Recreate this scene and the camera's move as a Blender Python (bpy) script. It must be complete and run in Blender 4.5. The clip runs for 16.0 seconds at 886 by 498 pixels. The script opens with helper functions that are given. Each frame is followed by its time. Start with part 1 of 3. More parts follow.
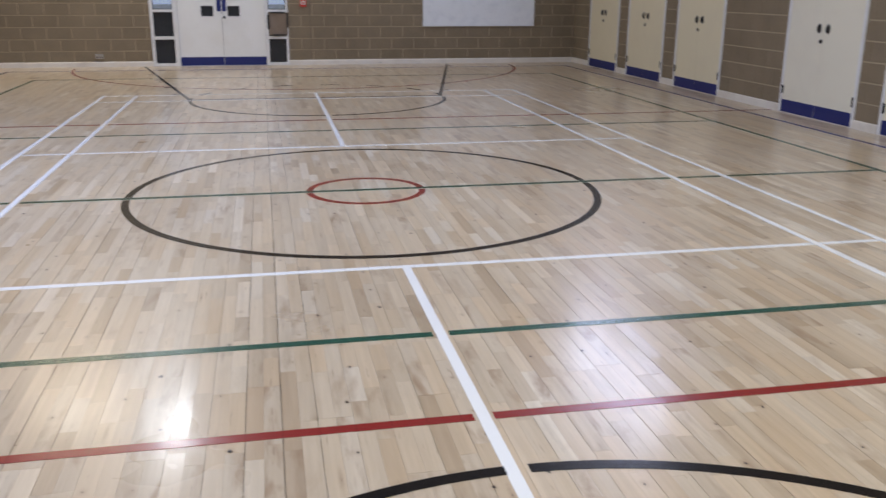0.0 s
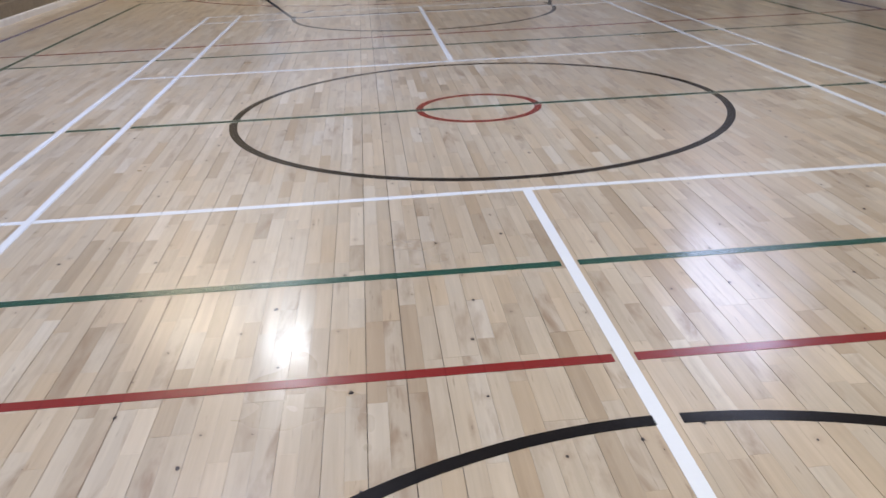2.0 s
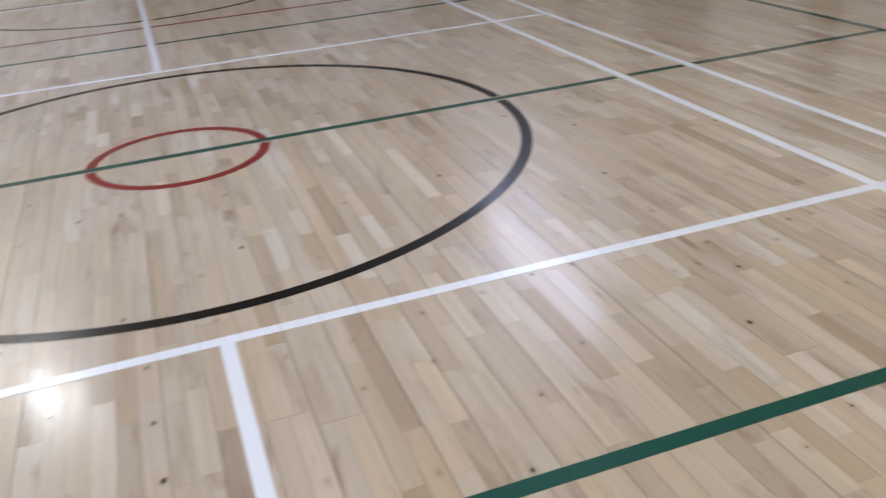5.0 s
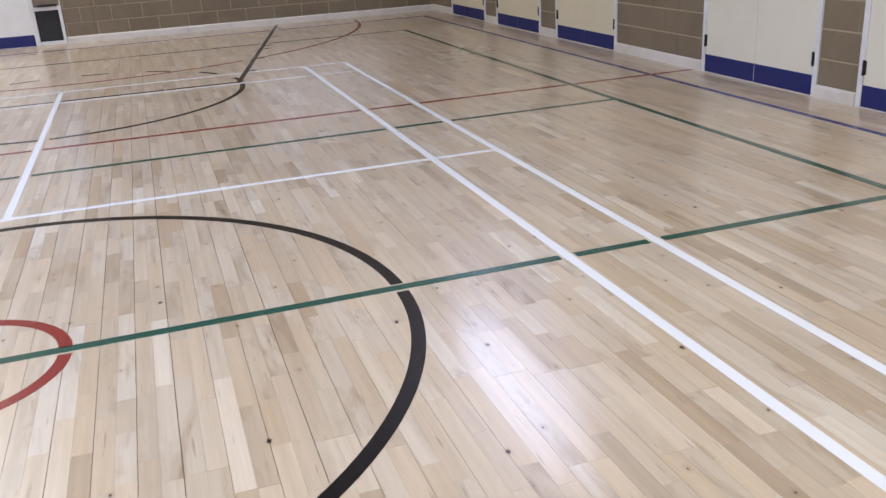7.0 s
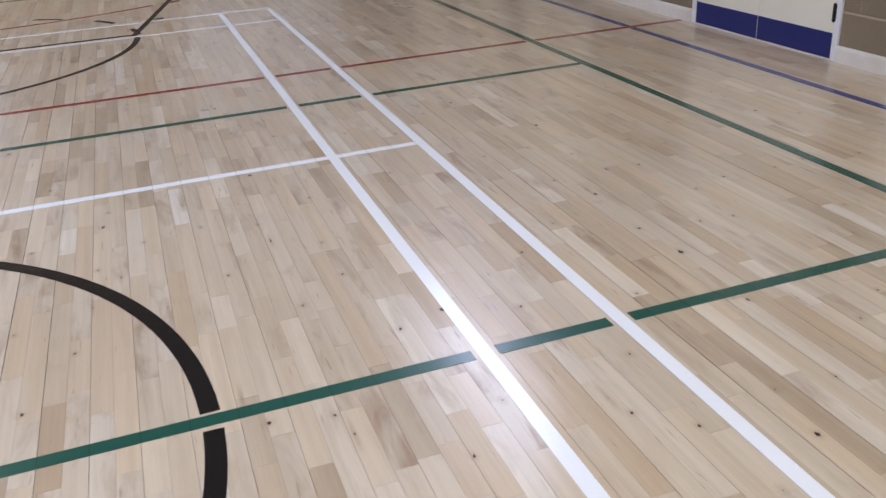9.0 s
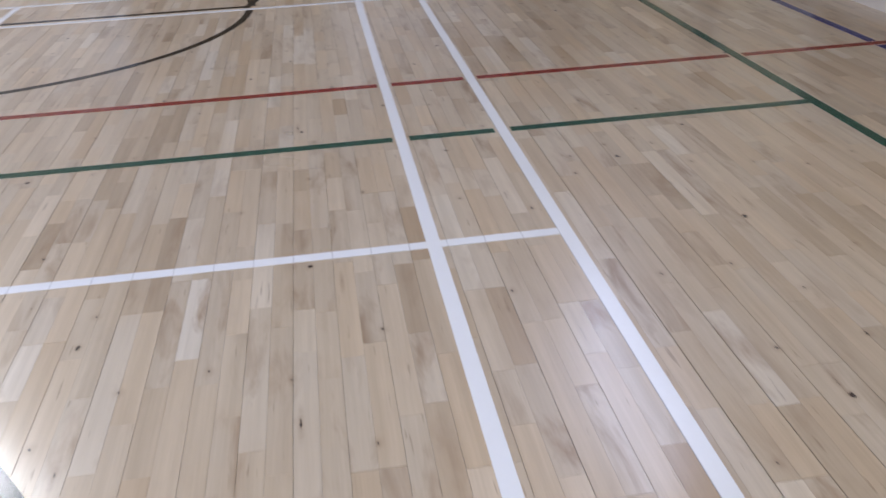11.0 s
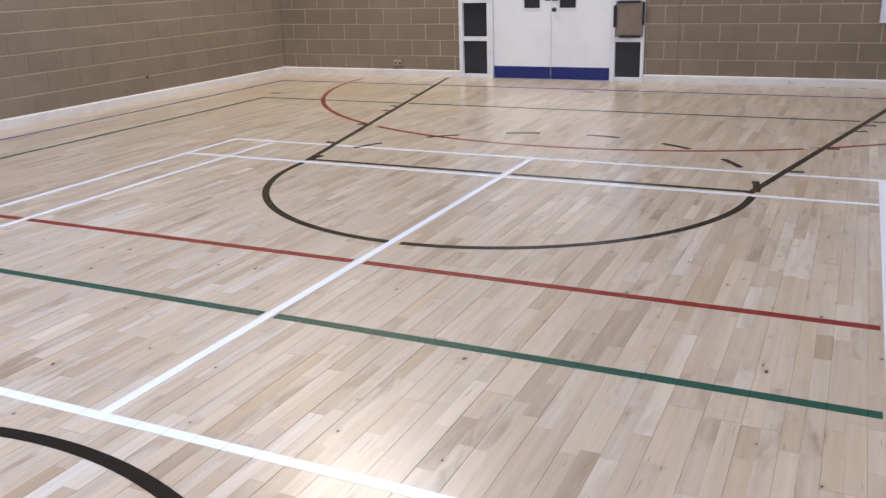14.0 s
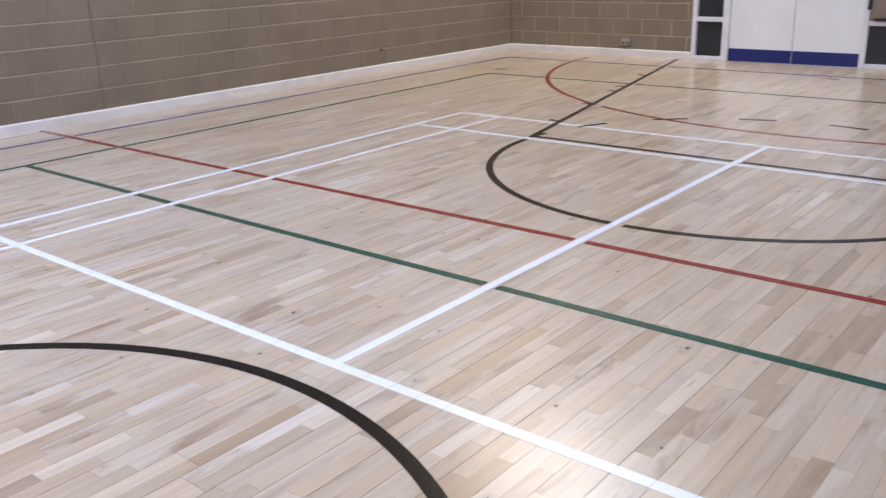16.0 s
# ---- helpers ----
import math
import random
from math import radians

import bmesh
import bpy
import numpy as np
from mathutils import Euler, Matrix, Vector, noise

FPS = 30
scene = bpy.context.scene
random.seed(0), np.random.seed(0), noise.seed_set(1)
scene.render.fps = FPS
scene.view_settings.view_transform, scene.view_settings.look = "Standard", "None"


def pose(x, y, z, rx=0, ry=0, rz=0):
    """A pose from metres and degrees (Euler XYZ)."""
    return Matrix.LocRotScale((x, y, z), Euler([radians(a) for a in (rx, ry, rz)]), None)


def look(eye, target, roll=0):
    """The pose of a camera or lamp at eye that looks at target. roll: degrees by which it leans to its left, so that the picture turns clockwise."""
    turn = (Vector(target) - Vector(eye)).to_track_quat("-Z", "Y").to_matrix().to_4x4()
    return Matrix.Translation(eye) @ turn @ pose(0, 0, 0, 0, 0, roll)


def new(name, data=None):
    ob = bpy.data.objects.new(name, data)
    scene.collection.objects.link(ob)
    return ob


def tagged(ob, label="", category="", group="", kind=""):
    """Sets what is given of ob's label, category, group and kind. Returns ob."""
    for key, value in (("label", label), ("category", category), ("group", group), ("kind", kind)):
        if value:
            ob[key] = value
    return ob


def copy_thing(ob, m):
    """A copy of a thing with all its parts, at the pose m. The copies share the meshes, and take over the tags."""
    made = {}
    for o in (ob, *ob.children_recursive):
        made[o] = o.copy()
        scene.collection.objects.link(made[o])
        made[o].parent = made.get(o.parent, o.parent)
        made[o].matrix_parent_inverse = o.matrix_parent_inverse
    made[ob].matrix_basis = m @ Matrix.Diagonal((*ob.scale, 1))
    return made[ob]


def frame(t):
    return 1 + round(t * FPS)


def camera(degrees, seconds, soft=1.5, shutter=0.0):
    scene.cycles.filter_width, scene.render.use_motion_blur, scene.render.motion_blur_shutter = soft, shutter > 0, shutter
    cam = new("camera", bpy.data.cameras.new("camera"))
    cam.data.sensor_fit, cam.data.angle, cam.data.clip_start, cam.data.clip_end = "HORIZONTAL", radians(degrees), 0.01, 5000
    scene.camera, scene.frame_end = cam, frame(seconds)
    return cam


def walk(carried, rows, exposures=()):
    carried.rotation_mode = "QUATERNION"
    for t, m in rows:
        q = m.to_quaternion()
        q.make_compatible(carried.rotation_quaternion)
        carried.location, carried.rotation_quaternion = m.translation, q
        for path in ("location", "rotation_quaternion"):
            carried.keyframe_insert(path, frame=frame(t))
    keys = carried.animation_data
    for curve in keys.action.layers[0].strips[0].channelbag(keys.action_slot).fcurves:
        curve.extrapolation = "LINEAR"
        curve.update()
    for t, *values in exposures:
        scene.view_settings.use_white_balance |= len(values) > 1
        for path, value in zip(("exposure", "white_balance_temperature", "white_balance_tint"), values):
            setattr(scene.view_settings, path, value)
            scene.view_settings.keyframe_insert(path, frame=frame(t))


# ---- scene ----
cam = camera(54.0, 16.0, 1.4, 0.3)
PATH = [
    (0, (-0.721, -6.596, 1.502), (-0.341, -4.718, 0.928), 0.32),
    (0.5, (-0.789, -6.534, 1.497), (-0.601, -4.619, 0.950), 0.70),
    (1, (-0.840, -6.504, 1.507), (-0.745, -4.590, 0.936), 0.29),
    (1.5, (-0.852, -6.417, 1.478), (-0.757, -4.521, 0.848), -0.92),
    (2, (-0.771, -6.285, 1.435), (-0.634, -4.436, 0.687), -2.53),
    (2.5, (-0.640, -6.047, 1.405), (-0.477, -4.232, 0.579), -3.24),
    (3, (-0.561, -5.775, 1.377), (-0.395, -3.987, 0.496), -3.55),
    (3.5, (-0.504, -5.420, 1.393), (-0.315, -3.652, 0.478), -3.96),
    (4, (-0.357, -5.079, 1.394), (-0.160, -3.304, 0.493), -3.07),
    (4.5, (-0.212, -4.780, 1.401), (0.037, -2.999, 0.527), -2.78),
    (5, (-0.044, -4.468, 1.413), (0.500, -2.753, 0.540), -4.78),
    (5.2, (0.053, -4.393, 1.413), (0.714, -2.717, 0.543), -5.46),
    (7.3, (1.043, -3.146, 1.464), (1.593, -1.355, 0.765), -3.50),
    (7.5, (1.121, -3.026, 1.445), (1.656, -1.237, 0.731), -3.79),
    (8, (1.338, -2.689, 1.429), (1.921, -0.940, 0.655), -5.01),
    (8.2, (1.425, -2.567, 1.421), (2.039, -0.836, 0.631), -4.82),
    (10.5, (2.239, -0.973, 1.349), (2.593, 0.757, 0.410), -1.86),
    (11, (2.270, -0.603, 1.352), (2.498, 1.151, 0.417), -2.72),
    (11.5, (2.342, -0.279, 1.353), (2.214, 1.511, 0.469), -3.73),
    (12, (2.315, -0.101, 1.403), (1.774, 1.632, 0.563), -2.87),
    (12.5, (2.312, -0.023, 1.431), (1.567, 1.678, 0.688), -0.83),
    (13, (2.347, 0.032, 1.468), (1.560, 1.763, 0.849), -0.80),
    (13.5, (2.336, -0.002, 1.486), (1.547, 1.735, 0.886), -1.58),
    (14, (2.335, -0.019, 1.489), (1.515, 1.699, 0.878), -1.72),
    (14.5, (2.326, -0.029, 1.493), (1.464, 1.667, 0.876), -1.77),
    (15, (2.307, -0.044, 1.487), (1.366, 1.609, 0.869), -1.72),
    (15.5, (2.290, -0.058, 1.486), (1.235, 1.521, 0.859), -1.67),
    (16, (2.267, -0.087, 1.486), (1.059, 1.371, 0.843), -1.63),
]
EXPOSURES = [(0, -0.54, 6260, 9), (1, -0.45, 6230, 9), (2.5, -0.54, 6260, 9), (3.5, -0.57, 6300, 9), (5, -0.64, 6340, 9), (7.4, -0.08, 6260, 10), (8.2, -0.20, 6260, 10),
             (10.4, -0.24, 6230, 11), (11, -0.40, 6200, 11), (11.5, -0.59, 6160, 11), (12, -0.54, 6130, 11), (12.5, -0.40, 6150, 11), (13, -0.15, 6140, 11), (14, -0.04, 6120, 11),
             (15, -0.06, 6090, 12), (16, -0.13, 6030, 13)]
walk(cam, [(t, look(eye, target, roll)) for t, eye, target, roll in PATH], EXPOSURES)

# ---- plan, in metres ----
XL, XR = -5.90, 5.80          # faces of the side walls
YN, YF = -11.7, 11.63         # faces of the end walls
CEIL = 6.8
BOARD, X0 = 0.1287, -1.241    # floor board width and one of its grooves
COURSE, BLOCK, JOINT0 = 0.225, 0.458, 0.075
DX0, DX1, DTOP = -2.865, -0.222, 2.36        # door set in the far wall
CUPS = [(9.225, 10.64), (7.275, 8.69), (5.315, 6.73), (2.215, 3.63), (0.285, 1.70)]
CUPTOP = 2.25

# ---- world and lamps ----
world = bpy.data.worlds.new("world")
scene.world = world
world.use_nodes = True
wn = world.node_tree.nodes
sky = wn.new("ShaderNodeTexSky")
sky.sky_type, sky.sun_disc = "NISHITA", False
sky.sun_elevation, sky.sun_rotation = radians(52), radians(180)
wn["Background"].inputs["Strength"].default_value = 0.12
world.node_tree.links.new(sky.outputs[0], wn["Background"].inputs["Color"])
sun = new("sun", bpy.data.lights.new("sun", "SUN"))
sun.data.energy, sun.data.angle, sun.data.color = 1.0, radians(10), (1.0, 0.96, 0.92)
sun.matrix_world = look((0, 0, 30), (0, 14, 12))


def area(name, x, y, sx, sy, watts, color, z=CEIL - 0.09):
    lamp = new(name, bpy.data.lights.new(name, "AREA"))
    lamp.data.shape, lamp.data.size, lamp.data.size_y = "RECTANGLE", sx, sy
    lamp.data.energy, lamp.data.color = watts, color
    lamp.location = (x, y, z)
    return lamp


# (x, y, size x, size y, watts, colour): unseen ceiling fittings, and the daylight of an assumed rooflight
WARM, COOL, AMBER, DAY = (1.0, 0.975, 0.94), (0.95, 0.97, 1.0), (1.0, 0.81, 0.55), (0.52, 0.62, 1.0)
# the first two follow reflections in the floor, the last three are added fill
FITTINGS_AND_FILL = [(-2.75, 9.2, 0.5, 0.75, 210, COOL), (-4.75, 10.5, 1.9, 1.9, 170, AMBER), (2.0, -1.4, 0.8, 1.3, 165, WARM),
            (-2.6, -8.3, 0.8, 1.3, 220, WARM), (2.2, -8.3, 0.8, 1.3, 440, WARM)]
# blue fill for the left of the floor, given as an assumed rooflight
ASSUMED_ROOFLIGHTS = [(-2.8, 0.8, 1.7, 2.3, 620, DAY)]
for row in FITTINGS_AND_FILL:
    area("assumed_ceiling_lamp", *row)
for row in ASSUMED_ROOFLIGHTS:
    area("blue_fill_lamp", *row)
# cool fill from the left, set in added windows that stay out of view
for y in (-9.25, -5.65, -2.05):
    lamp = area("window_and_fill_lamp", XL - 0.04, y, 1.2, 2.5, 55, DAY, 3.9)
    lamp.rotation_euler = (0, radians(-90), 0)
# a high window in the right wall, whose sky shows in the lacquer
lamp = area("window_and_fill_lamp", XR + 0.04, 8.5, 1.3, 4.4, 370, (0.67, 0.72, 1.0), 5.93)
lamp.rotation_euler = (0, radians(90), 0)


# ---- materials ----
def material(name):
    m = bpy.data.materials.new(name)
    m.use_nodes = True
    n = m.node_tree.nodes
    return m, n, m.node_tree.links, n["Principled BSDF"]


def node(n, kind, **values):
    made = n.new(kind)
    for key, value in values.items():
        made.inputs[key.replace("_", " ")].default_value = value
    return made


def ramp(n, stops):
    r = n.new("ShaderNodeValToRGB")
    while len(r.color_ramp.elements) < len(stops):
        r.color_ramp.elements.new(0.5)
    for e, (at, c) in zip(r.color_ramp.elements, stops):
        e.position, e.color = at, (*c, 1) if len(c) == 3 else c
    return r


def mix(n, links, kind, factor, a, b):
    m = n.new("ShaderNodeMix")
    m.data_type, m.blend_type = "RGBA", kind
    for slot, value in ((0, factor), (6, a), (7, b)):
        if isinstance(value, (int, float)):
            m.inputs[slot].default_value = value
        elif isinstance(value, tuple):
            m.inputs[slot].default_value = (*value, 1)
        else:
            links.new(value, m.inputs[slot])
    return m.outputs[2]


def mapped(n, links, scale):
    """World-sized coordinates, stretched."""
    geo = n.new("ShaderNodeNewGeometry")
    mp = n.new("ShaderNodeMapping")
    mp.inputs["Scale"].default_value = scale
    links.new(geo.outputs["Position"], mp.inputs["Vector"])
    return mp.outputs[0]


def math_node(n, links, op, a, b=None, c=None):
    m = n.new("ShaderNodeMath")
    m.operation = op
    for slot, value in enumerate((a, b, c)):
        if value is None:
            continue
        if isinstance(value, (int, float)):
            m.inputs[slot].default_value = value
        else:
            links.new(value, m.inputs[slot])
    return m.outputs[0]


def bump(n, links, height, strength, distance, bsdf):
    b = node(n, "ShaderNodeBump", Strength=strength, Distance=distance)
    links.new(height, b.inputs["Height"])
    links.new(b.outputs[0], bsdf.inputs["Normal"])
    return b


def beech():
    """Lacquered beech staves: pale, each one in its own tone, with heartwood flames, fine grain and small black knots."""
    m, n, links, bsdf = material("beech")
    geo, info = n.new("ShaderNodeNewGeometry"), n.new("ShaderNodeObjectInfo")
    seed = math_node(n, links, "FRACT", math_node(n, links, "MULTIPLY_ADD", info.outputs["Random"], 7.31, geo.outputs["Random Per Island"]))
    seed2 = math_node(n, links, "FRACT", math_node(n, links, "MULTIPLY", seed, 53.7))
    seed3 = math_node(n, links, "FRACT", math_node(n, links, "MULTIPLY", seed, 191.3))
    shift = n.new("ShaderNodeCombineXYZ")
    links.new(math_node(n, links, "MULTIPLY", seed, 40.0), shift.inputs[2])
    links.new(math_node(n, links, "MULTIPLY", seed2, 9.0), shift.inputs[1])

    def space(sx, sy):
        mp = n.new("ShaderNodeMapping")
        mp.inputs["Scale"].default_value = (sx, sy, 1)
        links.new(geo.outputs["Position"], mp.inputs["Vector"])
        add = n.new("ShaderNodeVectorMath")
        links.new(mp.outputs[0], add.inputs[0])
        links.new(shift.outputs[0], add.inputs[1])
        return add.outputs[0]

    def noise(at, detail, rough, low, high, dark, light, distortion=0.0):
        t = node(n, "ShaderNodeTexNoise", Scale=1.0, Detail=detail, Roughness=rough, Distortion=distortion)
        links.new(at, t.inputs["Vector"])
        r = ramp(n, [(low, dark), (high, light)])
        links.new(t.outputs[0], r.inputs[0])
        return t, r.outputs[0]
    # most staves are pale; about one in ten is a good deal browner, a few are nearly white
    tone = ramp(n, [(0.0, (0.430, 0.334, 0.222)), (0.08, (0.498, 0.398, 0.272)), (0.22, (0.545, 0.447, 0.316)), (0.6, (0.576, 0.480, 0.346)), (0.9, (0.608, 0.515, 0.380)), (1.0, (0.680, 0.600, 0.470))])
    links.new(seed2, tone.inputs[0])
    hue = n.new("ShaderNodeMix")
    hue.data_type, hue.blend_type = "RGBA", "MULTIPLY"
    hue.inputs[0].default_value = 1.0
    cast = ramp(n, [(0.0, (1.03, 0.985, 0.93)), (0.5, (1.0, 1.0, 1.0)), (1.0, (0.985, 1.0, 1.03))])
    links.new(seed3, cast.inputs[0])
    links.new(tone.outputs[0], hue.inputs[6])
    links.new(cast.outputs[0], hue.inputs[7])
    # heartwood flames, drawn out along the stave and stronger on some
    _, flames = noise(space(11, 2.4), 4.0, 0.6, 0.50, 0.70, (0, 0, 0), (1, 1, 1), 0.5)
    much = n.new("ShaderNodeMapRange")
    much.inputs["From Min"].default_value, much.inputs["To Min"].default_value, much.inputs["To Max"].default_value = 0.35, 0.14, 0.95
    links.new(seed3, much.inputs["Value"])
    c = mix(n, links, "MIX", math_node(n, links, "MULTIPLY", flames, much.outputs[0]), hue.outputs[2], (0.330, 0.226, 0.135))
    # soft bands and fine grain, both along the stave
    _, bands = noise(space(34, 0.8), 3.0, 0.5, 0.32, 0.68, (0.89, 0.875, 0.85), (1.05, 1.05, 1.05))
    c = mix(n, links, "MULTIPLY", 0.85, c, bands)
    grain, fine = noise(space(170, 5), 4.0, 0.6, 0.3, 0.7, (0.88, 0.86, 0.84), (1.07, 1.06, 1.05))
    c = mix(n, links, "MULTIPLY", 0.4, c, fine)
    # amber blushes that pass over several staves
    _, blush = noise(mapped(n, links, (2.6, 0.9, 1)), 4.0, 0.6, 0.50, 0.74, (1, 1, 1), (0.98, 0.935, 0.87))
    c = mix(n, links, "MULTIPLY", 0.9, c, blush)
    # short dark flecks along the grain
    _, flecks = noise(space(85, 6), 2.0, 0.5, 0.69, 0.75, (0, 0, 0), (1, 1, 1))
    c = mix(n, links, "MIX", math_node(n, links, "MULTIPLY", flecks, 0.45), c, (0.20, 0.125, 0.07))
    # knots: small, black, drawn out a little, some with a brown flare along the grain
    wob = node(n, "ShaderNodeTexNoise", Scale=70.0, Detail=2.0)
    links.new(geo.outputs["Position"], wob.inputs["Vector"])

    def knot_field(sx, sy, chance, least, spread, flare, strength):
        knots = node(n, "ShaderNodeTexVoronoi", Scale=1.0)
        knots.voronoi_dimensions = "2D"
        links.new(mapped(n, links, (sx, sy, 1)), knots.inputs["Vector"])
        dist = math_node(n, links, "MULTIPLY_ADD", wob.outputs[0], 0.06, knots.outputs["Distance"])
        pick = n.new("ShaderNodeSeparateColor")
        links.new(knots.outputs["Color"], pick.inputs[0])
        some = math_node(n, links, "GREATER_THAN", pick.outputs[0], 1.0 - chance)
        size = math_node(n, links, "MULTIPLY_ADD", math_node(n, links, "POWER", pick.outputs[1], 3.0), spread, least)
        core = math_node(n, links, "MULTIPLY", some, math_node(n, links, "LESS_THAN", dist, size))
        halo = n.new("ShaderNodeMapRange")
        halo.interpolation_type = "SMOOTHSTEP"
        halo.inputs["From Min"].default_value, halo.inputs["From Max"].default_value = 0.03, flare
        halo.inputs["To Min"].default_value, halo.inputs["To Max"].default_value = strength, 0.0
        links.new(dist, halo.inputs["Value"])
        return core, math_node(n, links, "MULTIPLY", some, halo.outputs[0])
    for row in ((4.6, 3.1, 0.50, 0.041, 0.028, 0.14, 0.30), (7.5, 0.9, 0.30, 0.030, 0.012, 0.13, 0.42)):
        core, halo = knot_field(*row)
        c = mix(n, links, "MIX", halo, c, (0.25, 0.15, 0.08))
        c = mix(n, links, "MIX", core, c, (0.035, 0.022, 0.016))
    # broad, faint wear and greying
    wear = node(n, "ShaderNodeTexNoise", Scale=0.55, Detail=4.0, Roughness=0.6)
    links.new(geo.outputs["Position"], wear.inputs["Vector"])
    wr = ramp(n, [(0.35, (0.95, 0.945, 0.945)), (0.65, (1.03, 1.03, 1.02))])
    links.new(wear.outputs[0], wr.inputs[0])
    c = mix(n, links, "MULTIPLY", 1.0, c, wr.outputs[0])
    links.new(c, bsdf.inputs["Base Color"])
    gloss = n.new("ShaderNodeMapRange")
    gloss.inputs["To Min"].default_value, gloss.inputs["To Max"].default_value = FLOOR_GLOSS
    links.new(wear.outputs[0], gloss.inputs["Value"])
    links.new(gloss.outputs[0], bsdf.inputs["Roughness"])
    bsdf.inputs["Specular IOR Level"].default_value = 0.42
    bsdf.inputs["Coat Weight"].default_value, bsdf.inputs["Coat Roughness"].default_value = LACQUER
    # the lacquer is a little wavy across each stave
    wave = node(n, "ShaderNodeTexNoise", Scale=1.0, Detail=2.0)
    links.new(space(22, 3), wave.inputs["Vector"])
    h = math_node(n, links, "MULTIPLY_ADD", grain.outputs[0], 0.04, wave.outputs[0])
    relief = bump(n, links, h, 0.09, 0.004, bsdf)
    # each stave lies at a slightly different angle, so that reflections break from one to the next
    tilt, lean = n.new("ShaderNodeCombineXYZ"), n.new("ShaderNodeVectorMath")
    links.new(math_node(n, links, "MULTIPLY_ADD", seed, 0.034, -0.017), tilt.inputs[0])
    links.new(math_node(n, links, "MULTIPLY_ADD", seed2, 0.012, -0.006), tilt.inputs[1])
    links.new(geo.outputs["Normal"], lean.inputs[0])
    links.new(tilt.outputs[0], lean.inputs[1])
    links.new(lean.outputs[0], relief.inputs["Normal"])
    links.new(relief.outputs[0], bsdf.inputs["Coat Normal"])
    return m


FLOOR_GLOSS = (0.24, 0.34)
LACQUER = (0.25, 0.14)      # weight and roughness of the clear coat over boards and lines


def paint(name, color, wear_to, rough=0.28, wear_amount=0.25):
    """Floor paint, scuffed, with the boards' grooves telling through."""
    m, n, links, bsdf = material(name)
    geo = n.new("ShaderNodeNewGeometry")
    big = node(n, "ShaderNodeTexNoise", Scale=3.0, Detail=5.0, Roughness=0.65)
    fine = node(n, "ShaderNodeTexNoise", Scale=70.0, Detail=3.0)
    links.new(geo.outputs["Position"], big.inputs["Vector"])
    links.new(geo.outputs["Position"], fine.inputs["Vector"])
    r = ramp(n, [(0.42, (0, 0, 0)), (0.75, (1, 1, 1))])
    links.new(math_node(n, links, "MULTIPLY_ADD", fine.outputs[0], 0.35, math_node(n, links, "MULTIPLY", big.outputs[0], 0.7)), r.inputs[0])
    c = mix(n, links, "MIX", math_node(n, links, "MULTIPLY", r.outputs[0], wear_amount), color, wear_to)
    xyz = n.new("ShaderNodeSeparateXYZ")
    links.new(geo.outputs["Position"], xyz.inputs[0])
    along = math_node(n, links, "MULTIPLY", math_node(n, links, "SUBTRACT", xyz.outputs[0], X0), 1 / BOARD)
    near = math_node(n, links, "PINGPONG", along, 0.5)
    groove = math_node(n, links, "LESS_THAN", near, 0.012)
    c = mix(n, links, "MULTIPLY", math_node(n, links, "MULTIPLY", groove, 0.35), c, (0.25, 0.22, 0.2))
    links.new(c, bsdf.inputs["Base Color"])
    bsdf.inputs["Roughness"].default_value = rough
    bsdf.inputs["Specular IOR Level"].default_value = 0.36
    bsdf.inputs["Coat Weight"].default_value, bsdf.inputs["Coat Roughness"].default_value = LACQUER
    bump(n, links, fine.outputs[0], 0.08, 0.002, bsdf)
    return m


def blockwork(name, a, b, dark):
    """Fair-faced concrete block, open-textured, each block in its own tone."""
    m, n, links, bsdf = material(name)
    geo, info = n.new("ShaderNodeNewGeometry"), n.new("ShaderNodeObjectInfo")
    seed = math_node(n, links, "FRACT", math_node(n, links, "MULTIPLY_ADD", info.outputs["Random"], 5.3, geo.outputs["Random Per Island"]))
    c = mix(n, links, "MIX", seed, a, b)
    fine = node(n, "ShaderNodeTexNoise", Scale=170.0, Detail=4.0, Roughness=0.7)
    mid = node(n, "ShaderNodeTexNoise", Scale=2.2, Detail=5.0, Roughness=0.6)
    for k in (fine, mid):
        links.new(geo.outputs["Position"], k.inputs["Vector"])
    r1 = ramp(n, [(0.3, (0.72, 0.72, 0.72)), (0.7, (1.16, 1.16, 1.16))])
    r2 = ramp(n, [(0.3, (0.86, 0.85, 0.84)), (0.7, (1.08, 1.08, 1.07))])
    links.new(fine.outputs[0], r1.inputs[0])
    links.new(mid.outputs[0], r2.inputs[0])
    c = mix(n, links, "MULTIPLY", 0.8, c, r1.outputs[0])
    c = mix(n, links, "MULTIPLY", 1.0, c, r2.outputs[0])
    pits = node(n, "ShaderNodeTexVoronoi", Scale=45.0)
    links.new(geo.outputs["Position"], pits.inputs["Vector"])
    pit = math_node(n, links, "LESS_THAN", pits.outputs["Distance"], 0.13)
    c = mix(n, links, "MIX", math_node(n, links, "MULTIPLY", pit, 0.6), c, dark)
    links.new(c, bsdf.inputs["Base Color"])
    bsdf.inputs["Roughness"].default_value = 0.85
    bump(n, links, fine.outputs[0], 0.5, 0.004, bsdf)
    return m


